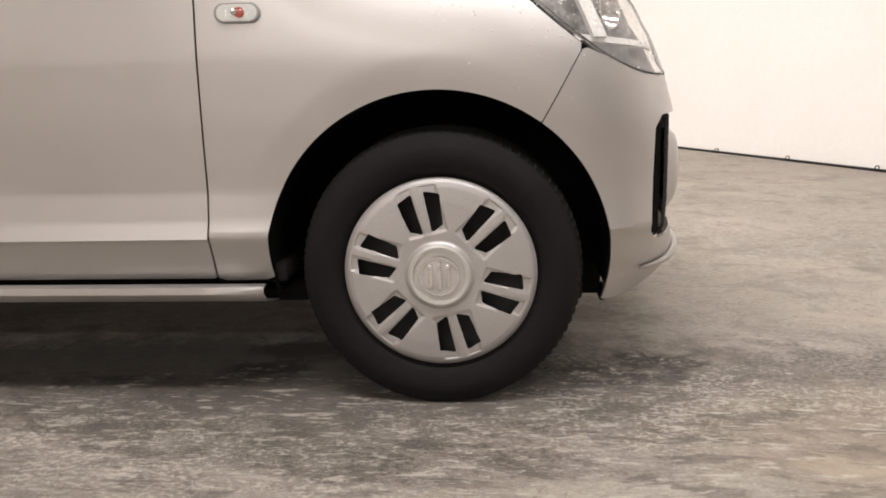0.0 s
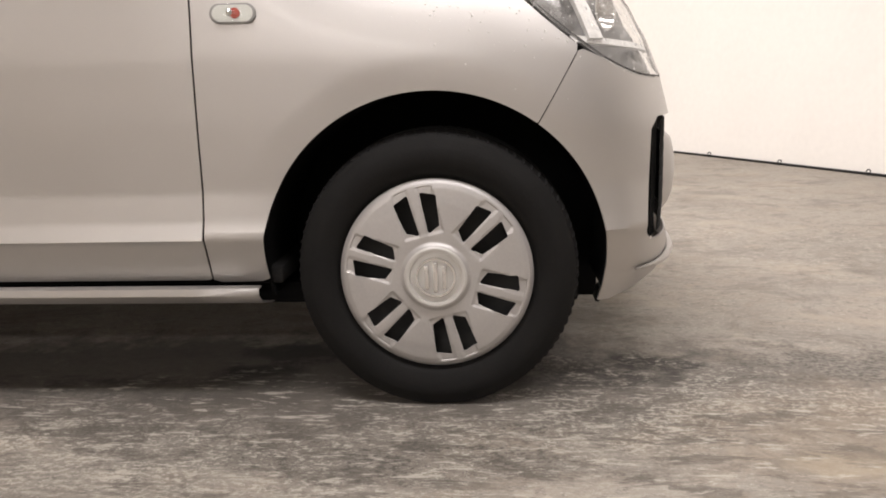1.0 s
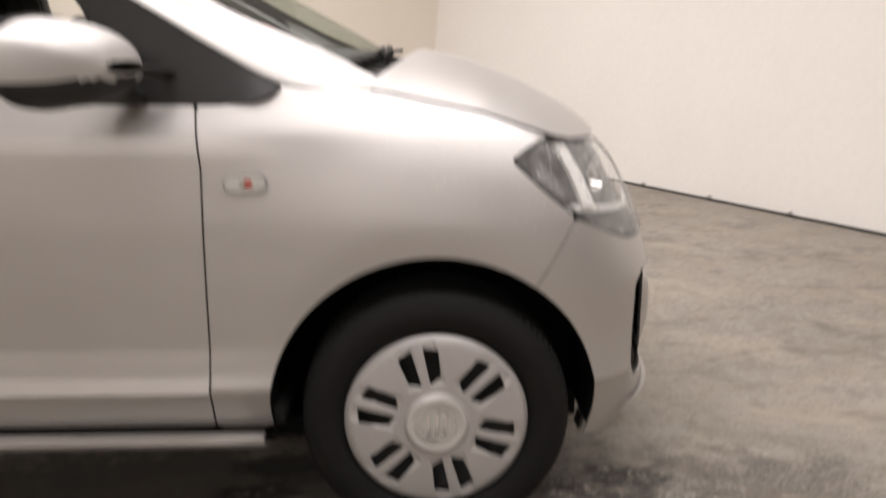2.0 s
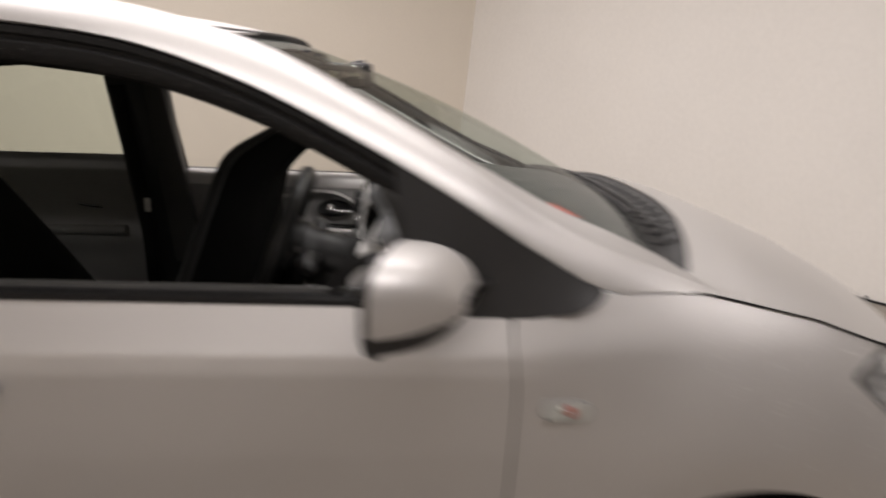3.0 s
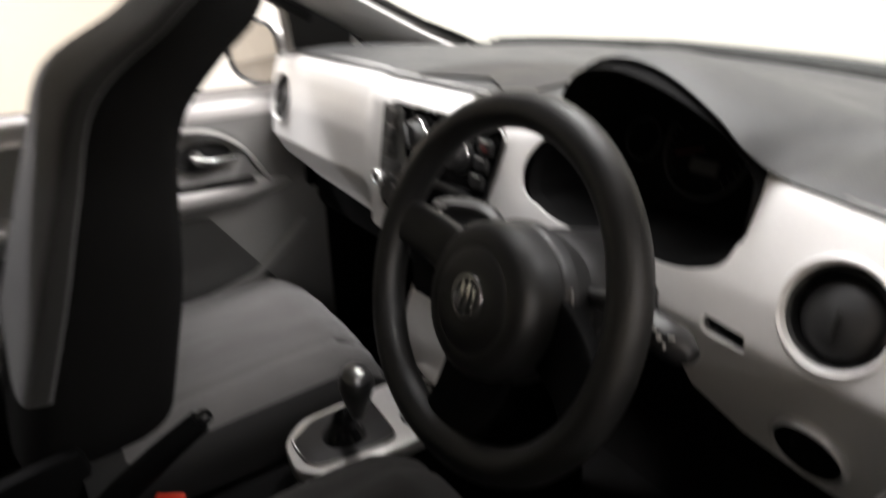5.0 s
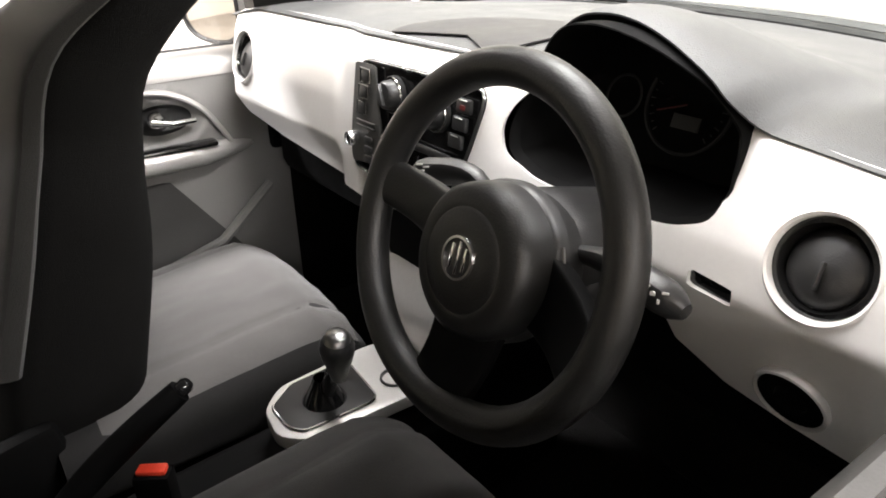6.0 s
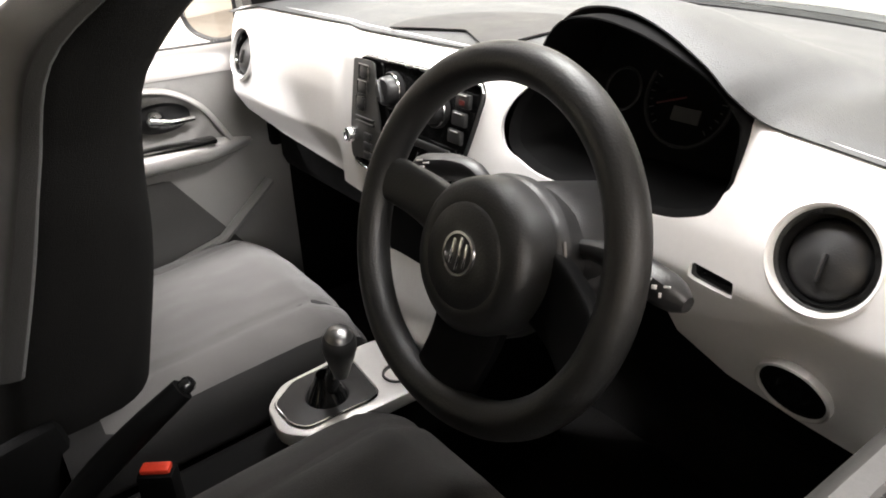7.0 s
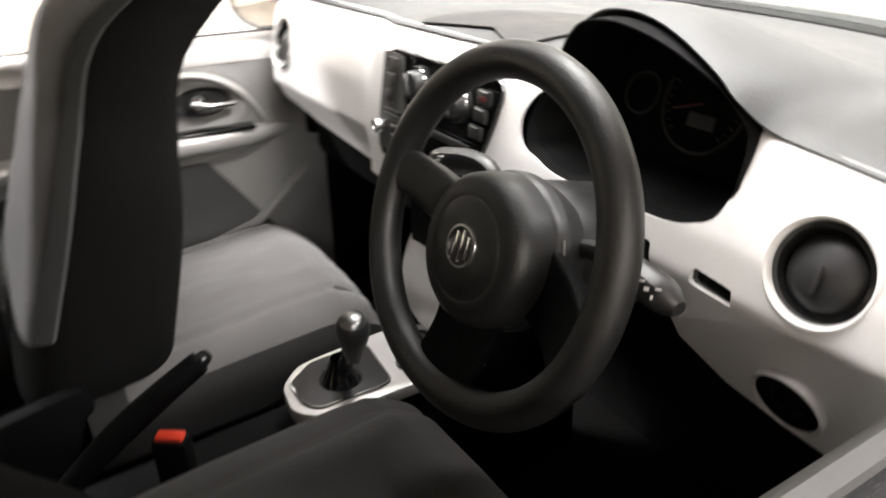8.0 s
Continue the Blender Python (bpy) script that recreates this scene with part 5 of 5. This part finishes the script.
for k in range(25):
    a = math.radians(225 - 270 * k / 24)
    link("dial_mark", *rbox((0.0012, 0.006 if k % 2 == 0 else 0.003, 0.001), 0.0002, dm @ pose(0.044 * math.cos(a), 0.044 * math.sin(a), 0.002, 0, 0, math.degrees(a) - 90), 1), PRINT, dash)
link("needle", *tube([dm @ Vector((0, 0, 0.004)), dm @ Vector((-0.034, -0.012, 0.004))], 0.0009, 6), DULL_RED, dash)
link("display", *rbox((0.034, 0.015, 0.002), 0.0006, dm @ pose(0.004, -0.018, 0.002)), PRINT, dash)
link("rev_counter", *lathe([(0.022, 0.0), (0.0225, 0.002), (0.0245, 0.002), (0.025, 0.0)], dm @ pose(-0.085, -0.005, 0), 32), STEEL, dash)

# round vents
def vent(y, z, r, tilt):
    p = fascia_pt(y, z)
    m = basis(p + Vector((0.002, 0, 0)), (-1, 0, tilt), (0, 1, 0))
    v = link("air_vent", *lathe([(r + 0.006, -0.004), (r + 0.005, 0.002), (r + 0.003, 0.0035), (r + 0.0005, 0.002), (r - 0.001, -0.006), (r - 0.002, -0.03)], m, 48), FASCIA, dash, "round air vent with a white rim")
    link("vent_throat", *lathe([(r - 0.001, -0.004), (r - 0.006, -0.003), (r - 0.009, -0.010), (r - 0.010, -0.035), (0.001, -0.036)], m, 40), PIANO, v)
    b = m @ pose(0, 0, 0, 8, 0, 0)
    link("vent_disc", *lathe([(0.001, -0.003), (r * 0.5, -0.005), (r * 0.72, -0.010), (r * 0.80, -0.016), (r * 0.78, -0.022), (0.001, -0.024)], b, 40), DARK, v)
    link("vent_fin", *rbox((0.003, r * 0.55, 0.008), 0.0012, b @ pose(0.0, 0.006, -0.002)), DARK, v)


vent(0.255, 0.977, 0.043, 0.30)
vent(1.424, 0.98, 0.047, 0.30)
# radio and heater panel
def on_radio(y, z, up=0.0):
    q = fascia_pt(y, z)
    e = (fascia_pt(y, z + 0.01) - fascia_pt(y, z - 0.01)).normalized()
    nrm = Vector((0, 1, 0)).cross(e).normalized()
    nrm = nrm if nrm.x < 0 else -nrm
    return basis(q + nrm * up, nrm, (0, -1, 0))


m = on_radio(0.261, 0.840, 0.004)
dial = link("light_switch", *lathe([(0.036, -0.006), (0.0355, 0.002), (0.0335, 0.003), (0.0312, 0.0)], m, 40), SATIN, dash, "round lamp switch with a silver rim")
link("knob", *lathe([(0.0315, 0.0005), (0.030, -0.002), (0.020, -0.003), (0.016, -0.002), (0.013, 0.004), (0.001, 0.005)], m, 32), CUP, dial)

radio = link("radio_panel", *panel(lambda y, z: fascia_pt(y, z, -0.004), (0.64, 1.0), (0.84, 1.06), 0.01, lambda a, b: (a, b), [poly(fillet(RADIO, 0.022), 0.006)]), PIANO, dash, "gloss black radio and heater panel", solid=0.006, flip=True)
edge_pts = [fascia_pt(*q, 0.001) for q in fillet(RADIO, 0.022)]
link("trim_ring", *tube(edge_pts, 0.0022, 6, True), KNOB, radio)
for y, z in ((0.857, 1.008), (0.756, 1.004)):
    m = on_radio(y, z)
    kb = link("heater_dial", *lathe([(0.026, -0.003), (0.0255, 0.004), (0.024, 0.005), (0.021, 0.003), (0.019, 0.016), (0.016, 0.019), (0.001, 0.019)], m, 36), DARK, radio)
    link("dial_ring", *lathe([(0.0215, 0.0045), (0.0222, 0.006), (0.0238, 0.006), (0.0245, 0.0045)], m, 36), CHROME, kb)
    link("grip", *rbox((0.005, 0.032, 0.008), 0.002, m @ pose(0, 0, 0.021, 0, 0, 25)), DARK, kb)
# grey face plate behind the left-hand keys and the audio knob
plate = [(0.952, 1.036), (0.905, 1.037), (0.896, 0.985), (0.886, 0.958), (0.886, 0.905), (0.955, 0.897), (0.960, 0.92)]
link("face_plate", *panel(lambda y, z: fascia_pt(y, z, 0.0045), (0.87, 0.98), (0.88, 1.05), 0.006, lambda a, b: (a, b), [poly(plate, 0.004)]), CAPPING, radio, "grey face plate", solid=0.003, flip=True)
for i, z in enumerate((1.024, 1.001, 0.978)):
    at = on_radio(0.922 + 0.004 * i, z, 0.006)
    bt = link("button", *rbox((0.022, 0.017, 0.006), 0.0025, at), DARK, radio)
    link("button_frame", *tube([at @ Vector((x, y, 0.002)) for x, y in ((-0.0125, -0.0095), (0.0125, -0.0095), (0.0125, 0.0095), (-0.0125, 0.0095))], 0.0016 if i == 0 else 0.0010, 5, True), CHROME, bt)
    right = link("button", *rbox((0.028, 0.018, 0.006), 0.0025, on_radio(0.699 + 0.006 * i, z - 0.001, 0.002)), DARK, radio)
    link("button_mark", *rbox((0.016, 0.0012, 0.001), 0.0003, on_radio(0.699 + 0.006 * i, z + 0.006, 0.0055), 1), SATIN, right)
link("button_mark", *rbox((0.010, 0.006, 0.001), 0.0003, on_radio(0.699, 1.021, 0.0055), 1), DULL_RED, radio)
for z in (0.958, 0.951):
    link("disc_slot", *rbox((0.050, 0.0035, 0.004), 0.0015, on_radio(0.918, z, 0.0075)), DARK, radio)
link("key_bar", *rbox((0.13, 0.011, 0.006), 0.0025, on_radio(0.785, 0.951, 0.002)), DARK, radio)
link("volume_knob", *lathe([(0.0115, -0.002), (0.0115, 0.014), (0.010, 0.017), (0.008, 0.0165), (0.0075, 0.015), (0.001, 0.0145)], on_radio(0.947, 0.929, 0.004), 24), CHROME, radio)
link("radio_screen", *rbox((0.055, 0.026, 0.003), 0.001, on_radio(0.86, 0.922, 0.001)), DARK, radio)
for k in range(3):
    link("button", *rbox((0.020, 0.011, 0.005), 0.002, on_radio(0.912, 0.932 - 0.014 * k, 0.006)), DARK, radio)
# open cubby below the keys, with a bright edge
link("cubby_edge", *tube([on_radio(y, z, 0.001) @ Vector((0, 0, 0)) for y, z in ((0.792, 0.938), (0.797, 0.900), (0.845, 0.897))], 0.0018, 6), CHROME, radio)
link("cubby_key", *rbox((0.018, 0.03, 0.006), 0.002, on_radio(0.775, 0.915, 0.002)), DARK, radio)

# ---- steering wheel ----
tl, yw = math.radians(19.0), math.radians(1.1)
AXIS = Vector((-math.cos(tl) * math.cos(yw), -math.cos(tl) * math.sin(yw), math.sin(tl)))
WC = Vector((-0.897, 0.482, 0.964))
SW = basis(WC, AXIS, (0, -1, 0))  # local x to the driver's right, local y up the wheel
WR = 0.1623
HUB = SW @ pose(0, -0.013, -0.022)


def rim_pt(a):
    r = WR - 0.006 * max(0, -math.sin(a)) ** 6
    return SW @ Vector((r * math.cos(a), r * math.sin(a), 0.0))


wheel = link("steering_wheel", *tube([rim_pt(a) for a in np.linspace(0, 2 * math.pi, 96, endpoint=False)], 0.0178, 20, True), LEATHER, car, "black three-spoke steering wheel")
link("airbag_cover", *lathe([(0.0005, 0.041), (0.030, 0.0405), (0.046, 0.039), (0.049, 0.0365), (0.053, 0.037), (0.064, 0.034), (0.0715, 0.027), (0.0745, 0.012), (0.076, -0.02), (0.07, -0.05)], HUB, 56), LEATHER, wheel, "round black airbag cover")
link("cover_groove", *lathe([(0.0745, -0.004), (0.0765, -0.006), (0.078, -0.012), (0.078, -0.022)], HUB, 56), DARK, wheel)


def spoke(a0, width, end_w, lift=0.012, square=0.6):
    a = math.radians(a0)
    d, t = Vector((math.cos(a), math.sin(a), 0)), Vector((-math.sin(a), math.cos(a), 0))
    def pt(u, v):
        ang = 2 * math.pi * u
        r = 0.050 + (WR - 0.010 - 0.050) * v
        w = width + (end_w - width) * math.sin(math.pi * v / 2)
        return SW @ (d * r + t * (w * math.copysign(abs(math.cos(ang)) ** square, math.cos(ang))) + Vector((0, 0, lift * (1 - v) - 0.010 * math.sin(math.pi * v) + 0.011 * math.copysign(abs(math.sin(ang)) ** square, math.sin(ang)))))
    return grid(pt, 24, 10, close_u=True)


for a0, w0, w1 in ((172, 0.028, 0.024), (-17, 0.036, 0.030)):
    link("spoke", *spoke(a0, w0, w1, -0.034 if a0 < 0 else -0.004, 0.3 if a0 < 0 else 0.6), CUP if a0 < 0 else LEATHER, wheel)
link("hub_glint", *tube([HUB @ Vector((0.0785 * math.cos(a), 0.0785 * math.sin(a), -0.012)) for a in np.linspace(0.0, 0.5, 12)], 0.0018, 6), DOORGREY, wheel)
link("spoke", *spoke(268, 0.050, 0.040, -0.016), CUP, wheel, "dark lower spoke")
em = HUB @ pose(0, 0.002, 0.0395)
link("emblem", *lathe([(0.0175, 0.0), (0.018, 0.0035), (0.0205, 0.0035), (0.0215, 0.0)], em, 36), CHROME, wheel, "plain chrome ring emblem")
for bx, rot, ln in ((-0.0088, 0, 0.024), (0.0, 0, 0.032), (0.0088, 0, 0.024)):
    link("emblem_bar", *rbox((0.0042, ln, 0.0032), 0.001, em @ pose(bx, 0, 0.001, 0, 0, rot)), CHROME, wheel)
col = link("steering_column", *lathe([(0.045, -0.035), (0.058, -0.05), (0.062, -0.09), (0.068, -0.17), (0.06, -0.22)], SW, 36), LEATHER, car, "charcoal steering column shroud")
link("column_cover", *rbox((0.13, 0.10, 0.10), 0.032, SW @ pose(0, -0.034, -0.13), 3), LEATHER, col)


def stalk(name, pts, rad):
    s = link(name, *tube(spline(pts, 12), rad, 12, flat=0.75), DARK, col)
    return s


sl = stalk("indicator_stalk", [SW @ Vector((-0.05, 0.02, -0.07)), (-0.822, 0.575, 0.986), (-0.829, 0.630, 0.980), (-0.832, 0.668, 0.970)], lambda t: (0.008 + 0.011 * min(1.0, 1.7 * t)) * min(1.0, 0.45 + 5 * (1 - t)))
sr = stalk("wiper_stalk", [SW @ Vector((0.05, 0.015, -0.075)), (-0.825, 0.375, 0.962), (-0.826, 0.340, 0.957), (-0.826, 0.306, 0.950)], lambda t: (0.009 + 0.012 * min(1.0, 1.5 * t)) * min(1.0, 0.45 + 5 * (1 - t)))
for k, (w, h) in enumerate(((0.010, 0.002), (0.008, 0.0035), (0.004, 0.004), (0.010, 0.002))):
    link("stalk_mark", *rbox((0.6 * w, h, 0.001), 0.0003, basis((-0.8445, 0.332 - 0.006 * k, 0.970 - 0.005 * (k % 3)), (-0.9, 0.0, 0.42), (0, -1, 0.3)), 1), SATIN, sr)
    link("stalk_mark", *rbox((w, h, 0.001), 0.0003, basis((-0.8485, 0.640 - 0.004 * k, 0.990 - 0.007 * (k % 3)), (-0.95, -0.05, 0.3), (0, -1, 0.3)), 1), SATIN, sl)

# ---- centre console, gear lever, hand brake ----
console = link("centre_console", *rbox((0.86, 0.17, 0.24), 0.03, pose(-0.93, 0.815, 0.42, 0, -3, 0), 3), CUP, car, "charcoal centre console with a satin gear surround")
GATE = [(-0.995, 0.850), (-0.955, 0.888), (-0.80, 0.902), (-0.74, 0.892), (-0.72, 0.85), (-0.72, 0.77), (-0.74, 0.745), (-0.97, 0.750), (-1.005, 0.785)]
PLATE = [(-0.985, 0.845), (-0.94, 0.878), (-0.86, 0.882), (-0.842, 0.872), (-0.852, 0.772), (-0.868, 0.765), (-0.97, 0.768), (-0.985, 0.79)]
GATE, PLATE = fillet(GATE, 0.018), fillet(PLATE, 0.010)
gm = Matrix.Translation((0, 0, 0.575))
gate = link("gear_surround", *prism(GATE, 0.022, gm, 0.004), SATIN, console, "satin silver gear surround")
link("gate_plate", *prism(PLATE, 0.004, gm @ pose(0, 0, 0.0215), 0.001), TRIM, console)
gl = [gm @ Vector((x, y, 0.0245)) for x, y in PLATE]
link("gate_line", *tube(gl, 0.002, 6, True), CHROME, console)
lever = link("gear_lever", *tube([(-0.915, 0.815, 0.58), (-0.913, 0.795, 0.64), (-0.911, 0.768, 0.70)], lambda t: 0.013 - 0.004 * t, 14), PIANO, car, "gear lever with a chrome-topped black knob")
km = basis((-0.912, 0.762, 0.703), (-0.06, -0.22, 1), (1, 0, 0))
link("knob", *lathe([(0.010, -0.046), (0.014, -0.030), (0.0195, -0.010), (0.0232, 0.008), (0.0235, 0.018), (0.0215, 0.026), (0.019, 0.030)], km, 28), DARK, lever)
link("knob_cap", *lathe([(0.0194, 0.0292), (0.016, 0.036), (0.010, 0.0395), (0.001, 0.0405)], km, 28), KNOB, lever, "dull metal knob top")
link("gaiter", *lathe([(0.034, 0.0), (0.028, 0.012), (0.018, 0.028), (0.013, 0.04)], Matrix.Translation((-0.915, 0.815, 0.598)), 20), PIANO, lever)
for cx, cy in ((-0.805, 0.795), (-0.765, 0.845)):
    link("cup_holder", *lathe([(0.024, 0.0), (0.0235, 0.003), (0.021, 0.003), (0.020, -0.002), (0.001, -0.002)], pose(cx, cy, 0.5985), 28), DARK, console)


def stack_foot(u, v):
    """The light panel that climbs from the gear surround to the radio."""
    z = 0.592 + 0.165 * v
    x = -0.728 - 0.030 * math.sin(math.pi * v) ** 0.8 - 0.006 * v
    e = abs(2 * u - 1) ** 6
    return Vector((x + 0.022 * e, 0.735 + 0.175 * u - 0.012 * v * (1 - 2 * u), z))


link("stack_panel", *grid(stack_foot, 20, 20), SATIN, console, "light silver panel below the radio", solid=0.004)
link("stack_body", *rbox((0.05, 0.165, 0.14), 0.012, pose(-0.715, 0.822, 0.80)), CUP, console)
brake = link("hand_brake", *tube(spline([(-1.30, 0.815, 0.578), (-1.22, 0.808, 0.645), (-1.16, 0.80, 0.688), (-1.112, 0.79, 0.722)], 14), lambda t: 0.015 + 0.003 * math.sin(3.1 * t), 16), CUP, car, "black hand brake lever pulled up")
link("release_button", *lathe([(0.010, 0.0), (0.010, 0.010), (0.007, 0.014), (0.001, 0.014)], basis((-1.111, 0.789, 0.723), (0.62, -0.13, 0.5), (0, 1, 0)), 16), PIANO, brake)
buckle = link("belt_buckle", *rbox((0.046, 0.028, 0.09), 0.006, pose(-1.166, 0.777, 0.590, 0, 0, -35)), CUP, car, "black belt buckle with a red release button")
link("release_button", *rbox((0.036, 0.017, 0.009), 0.003, pose(-1.166, 0.777, 0.637, 0, 0, -35)), RED, buckle)

# ---- seats ----
def loft(stations, n=28, exp=3.2):
    """Stations of (centre, thickness direction, half thickness, half width); width runs along y."""
    v = []
    for c, d, h, w in stations:
        c, d = Vector(c), Vector(d).normalized()
        for k in range(n):
            t = 2 * math.pi * k / n
            a = math.copysign(abs(math.cos(t)) ** (2 / exp), math.cos(t))
            b = math.copysign(abs(math.sin(t)) ** (2 / exp), math.sin(t))
            v.append(c + d * (h * a) + Vector((0, w * b, 0)))
    f = [(i * n + k, i * n + (k + 1) % n, (i + 1) * n + (k + 1) % n, (i + 1) * n + k) for i in range(len(stations) - 1) for k in range(n)]
    f += [tuple(reversed(range(n))), tuple(range((len(stations) - 1) * n, len(stations) * n))]
    return v, f


def profile_loft(front, back, widths, yc, n=26):
    F, B, W = spline([(x, 0, z) for x, z in front], n), spline([(x, 0, z) for x, z in back], n), np.interp(np.linspace(0, 1, n + 1), np.linspace(0, 1, len(widths)), widths)
    st = []
    for f, b, w in zip(F, B, W):
        d = Vector(f) - Vector(b)
        st.append((((f[0] + b[0]) / 2, yc, (f[2] + b[2]) / 2), d, d.length / 2, w))
    return loft(st, 36, 4.5)


def cushion(yc, x_front, z=0.625):
    sec = []
    for t in np.linspace(0, 1, 22):
        x = x_front - 0.50 * (1 - t)
        e = min(1, ((1 - t) / 0.16) ** 0.5 if t > 0.84 else 1)
        top = z - 0.045 * (1 - t) - (1 - e) * 0.085
        bot = z - 0.20 + (1 - e) * 0.03
        sec.append(((x, yc, (top + bot) / 2), (0, 0, 1), (top - bot) / 2 + 0.001, 0.245 - 0.03 * max(0, (t - 0.7) / 0.3) ** 2))
    return loft(sec, 36, 3.0)


def centre_pad(yc, x_front, z=0.625):
    def pt(u, v):
        x = x_front - 0.022 - 0.42 * v
        t = 1 - (x_front - x) / 0.50
        w = (2 * u - 1)
        e = min(1, ((1 - t) / 0.16) ** 0.5 if t > 0.84 else 1)
        top = z - 0.045 * (1 - t) - (1 - e) * 0.085
        bot = z - 0.20 + (1 - e) * 0.03
        half = 0.245 - 0.03 * max(0, (t - 0.7) / 0.3) ** 2
        b = min(0.96, abs(w) * 0.222 / half)
        zz = (top + bot) / 2 + ((top - bot) / 2 + 0.001) * (1 - b**3) ** (1 / 3)
        seam = 0.004 * math.exp(-((abs(w) - 0.68) / 0.03) ** 2)
        seam += 0.002 * math.exp(-((x - x_front + 0.075 + 0.02 * w) / 0.006) ** 2)
        return Vector((x, yc + w * 0.222, zz + 0.004 - 0.003 * abs(w) ** 10 - seam + 0.003 * noise.noise((x * 9, w * 3, yc)) + 0.002 * noise.noise((x * 22, w * 7, yc))))
    return grid(pt, 44, 30)


P_FRONT = [(-1.105, 0.56), (-1.078, 0.66), (-1.044, 0.80), (-1.026, 0.93), (-1.000, 1.022), (-0.930, 1.098), (-0.860, 1.156), (-0.842, 1.190)]
P_BACK = [(-1.33, 0.58), (-1.30, 0.70), (-1.25, 0.83), (-1.20, 0.965), (-1.148, 1.09), (-1.03, 1.168), (-0.930, 1.231), (-0.872, 1.234)]
seat_p = link("passenger_seat", *cushion(1.185, -0.750, 0.642), FABRIC_SIDE_SHADED, car, "charcoal cloth front seat with its backrest tipped forward")
link("seat_pad", *centre_pad(1.185, -0.750, 0.642), FABRIC_MID, seat_p, "grey cloth seat centre")
link("backrest", *profile_loft(P_FRONT, P_BACK, [0.235, 0.235, 0.232, 0.225, 0.20, 0.165, 0.14, 0.12], 1.225), FABRIC, seat_p, "charcoal cloth backrest with built-in headrest")
P_MID = [(0.22 * fx + 0.78 * bx, 0.22 * fz + 0.78 * bz) for (fx, fz), (bx, bz) in zip(P_FRONT, P_BACK)]
P_REAR = [(bx - 0.004, bz + 0.001) for bx, bz in P_BACK]
link("back_shell", *profile_loft(P_MID[1:], P_REAR[1:], [0.238, 0.238, 0.234, 0.224, 0.203, 0.168, 0.143, 0.123], 1.225), SHELL, seat_p, "grey cloth back of the seat")
link("dark_corner_block", *rbox((0.22, 0.034, 0.24), 0.016, pose(-1.33, 0.985, 0.485, 0, -10, 0)), CUP, seat_p)
link("seat_rail", *rbox((0.40, 0.44, 0.14), 0.02, pose(-1.03, 1.185, 0.36)), CARPET, seat_p)
D_FRONT = [(-1.17, 0.60), (-1.25, 0.70), (-1.373, 0.851), (-1.46, 0.98), (-1.558, 1.127), (-1.62, 1.21), (-1.67, 1.29), (-1.685, 1.32)]
D_BACK = [(-1.33, 0.54), (-1.42, 0.66), (-1.53, 0.82), (-1.61, 0.95), (-1.68, 1.08), (-1.725, 1.19), (-1.745, 1.29), (-1.735, 1.33)]
seat_d = link("driver_seat", *cushion(0.47, -0.862, 0.700), FABRIC_WINDOW_LIT, car, "charcoal cloth driver's seat")
link("seat_pad", *centre_pad(0.47, -0.862, 0.700), FABRIC_WINDOW_LIT, seat_d)
link("backrest", *profile_loft(D_FRONT, D_BACK, [0.225, 0.225, 0.222, 0.215, 0.19, 0.155, 0.13, 0.11], 0.455), FABRIC, seat_d, "charcoal cloth backrest with built-in headrest")
link("seat_rail", *rbox((0.40, 0.44, 0.14), 0.02, pose(-1.12, 0.455, 0.36)), CARPET, seat_d)
bench = link("rear_bench", *loft([((-1.78 - 0.5 * t, YC, 0.50), (0, 0, 1), 0.09 if 0.05 < t < 0.95 else 0.05, 0.62) for t in np.linspace(0, 1, 10)]), FABRIC, car, "charcoal cloth rear bench")
link("backrest", *loft([((-2.25 - 0.12 * t, YC, 0.55 + 0.42 * t), (1, 0, 0.2), 0.07 if 0.05 < t < 0.95 else 0.03, 0.60) for t in np.linspace(0, 1, 10)]), FABRIC, bench)

# ---- mirror above the dash, paper tag on the windscreen ----
mm = look((-0.80, 0.84, 1.325), (-1.35, 0.46, 1.245))
inner = link("inner_mirror", *rbox((0.225, 0.062, 0.03), 0.012, mm @ pose(0, 0, 0.016), 3), TRIM, car, "black rear-view mirror on a short stalk")
link("mirror_glass", *rbox((0.208, 0.048, 0.003), 0.001, mm @ pose(0, 0, -0.0015)), MIRROR, inner)
link("stalk", *tube([mm @ Vector((0, 0.01, 0.03)), (-0.765, 0.835, 1.352), (-0.74, 0.83, 1.356)], 0.011, 10), TRIM, inner)
tag = [Vector((-0.365, 0.226, 1.103)), Vector((-0.308, 0.226, 1.076)), Vector((-0.308, 0.262, 1.081)), Vector((-0.365, 0.262, 1.108))]
link("windscreen_tag", *grid(lambda u, v: (tag[0].lerp(tag[1], u)).lerp(tag[3].lerp(tag[2], u), v), 4, 4), RED, car, "red paper tag behind the windscreen", solid=0.001)
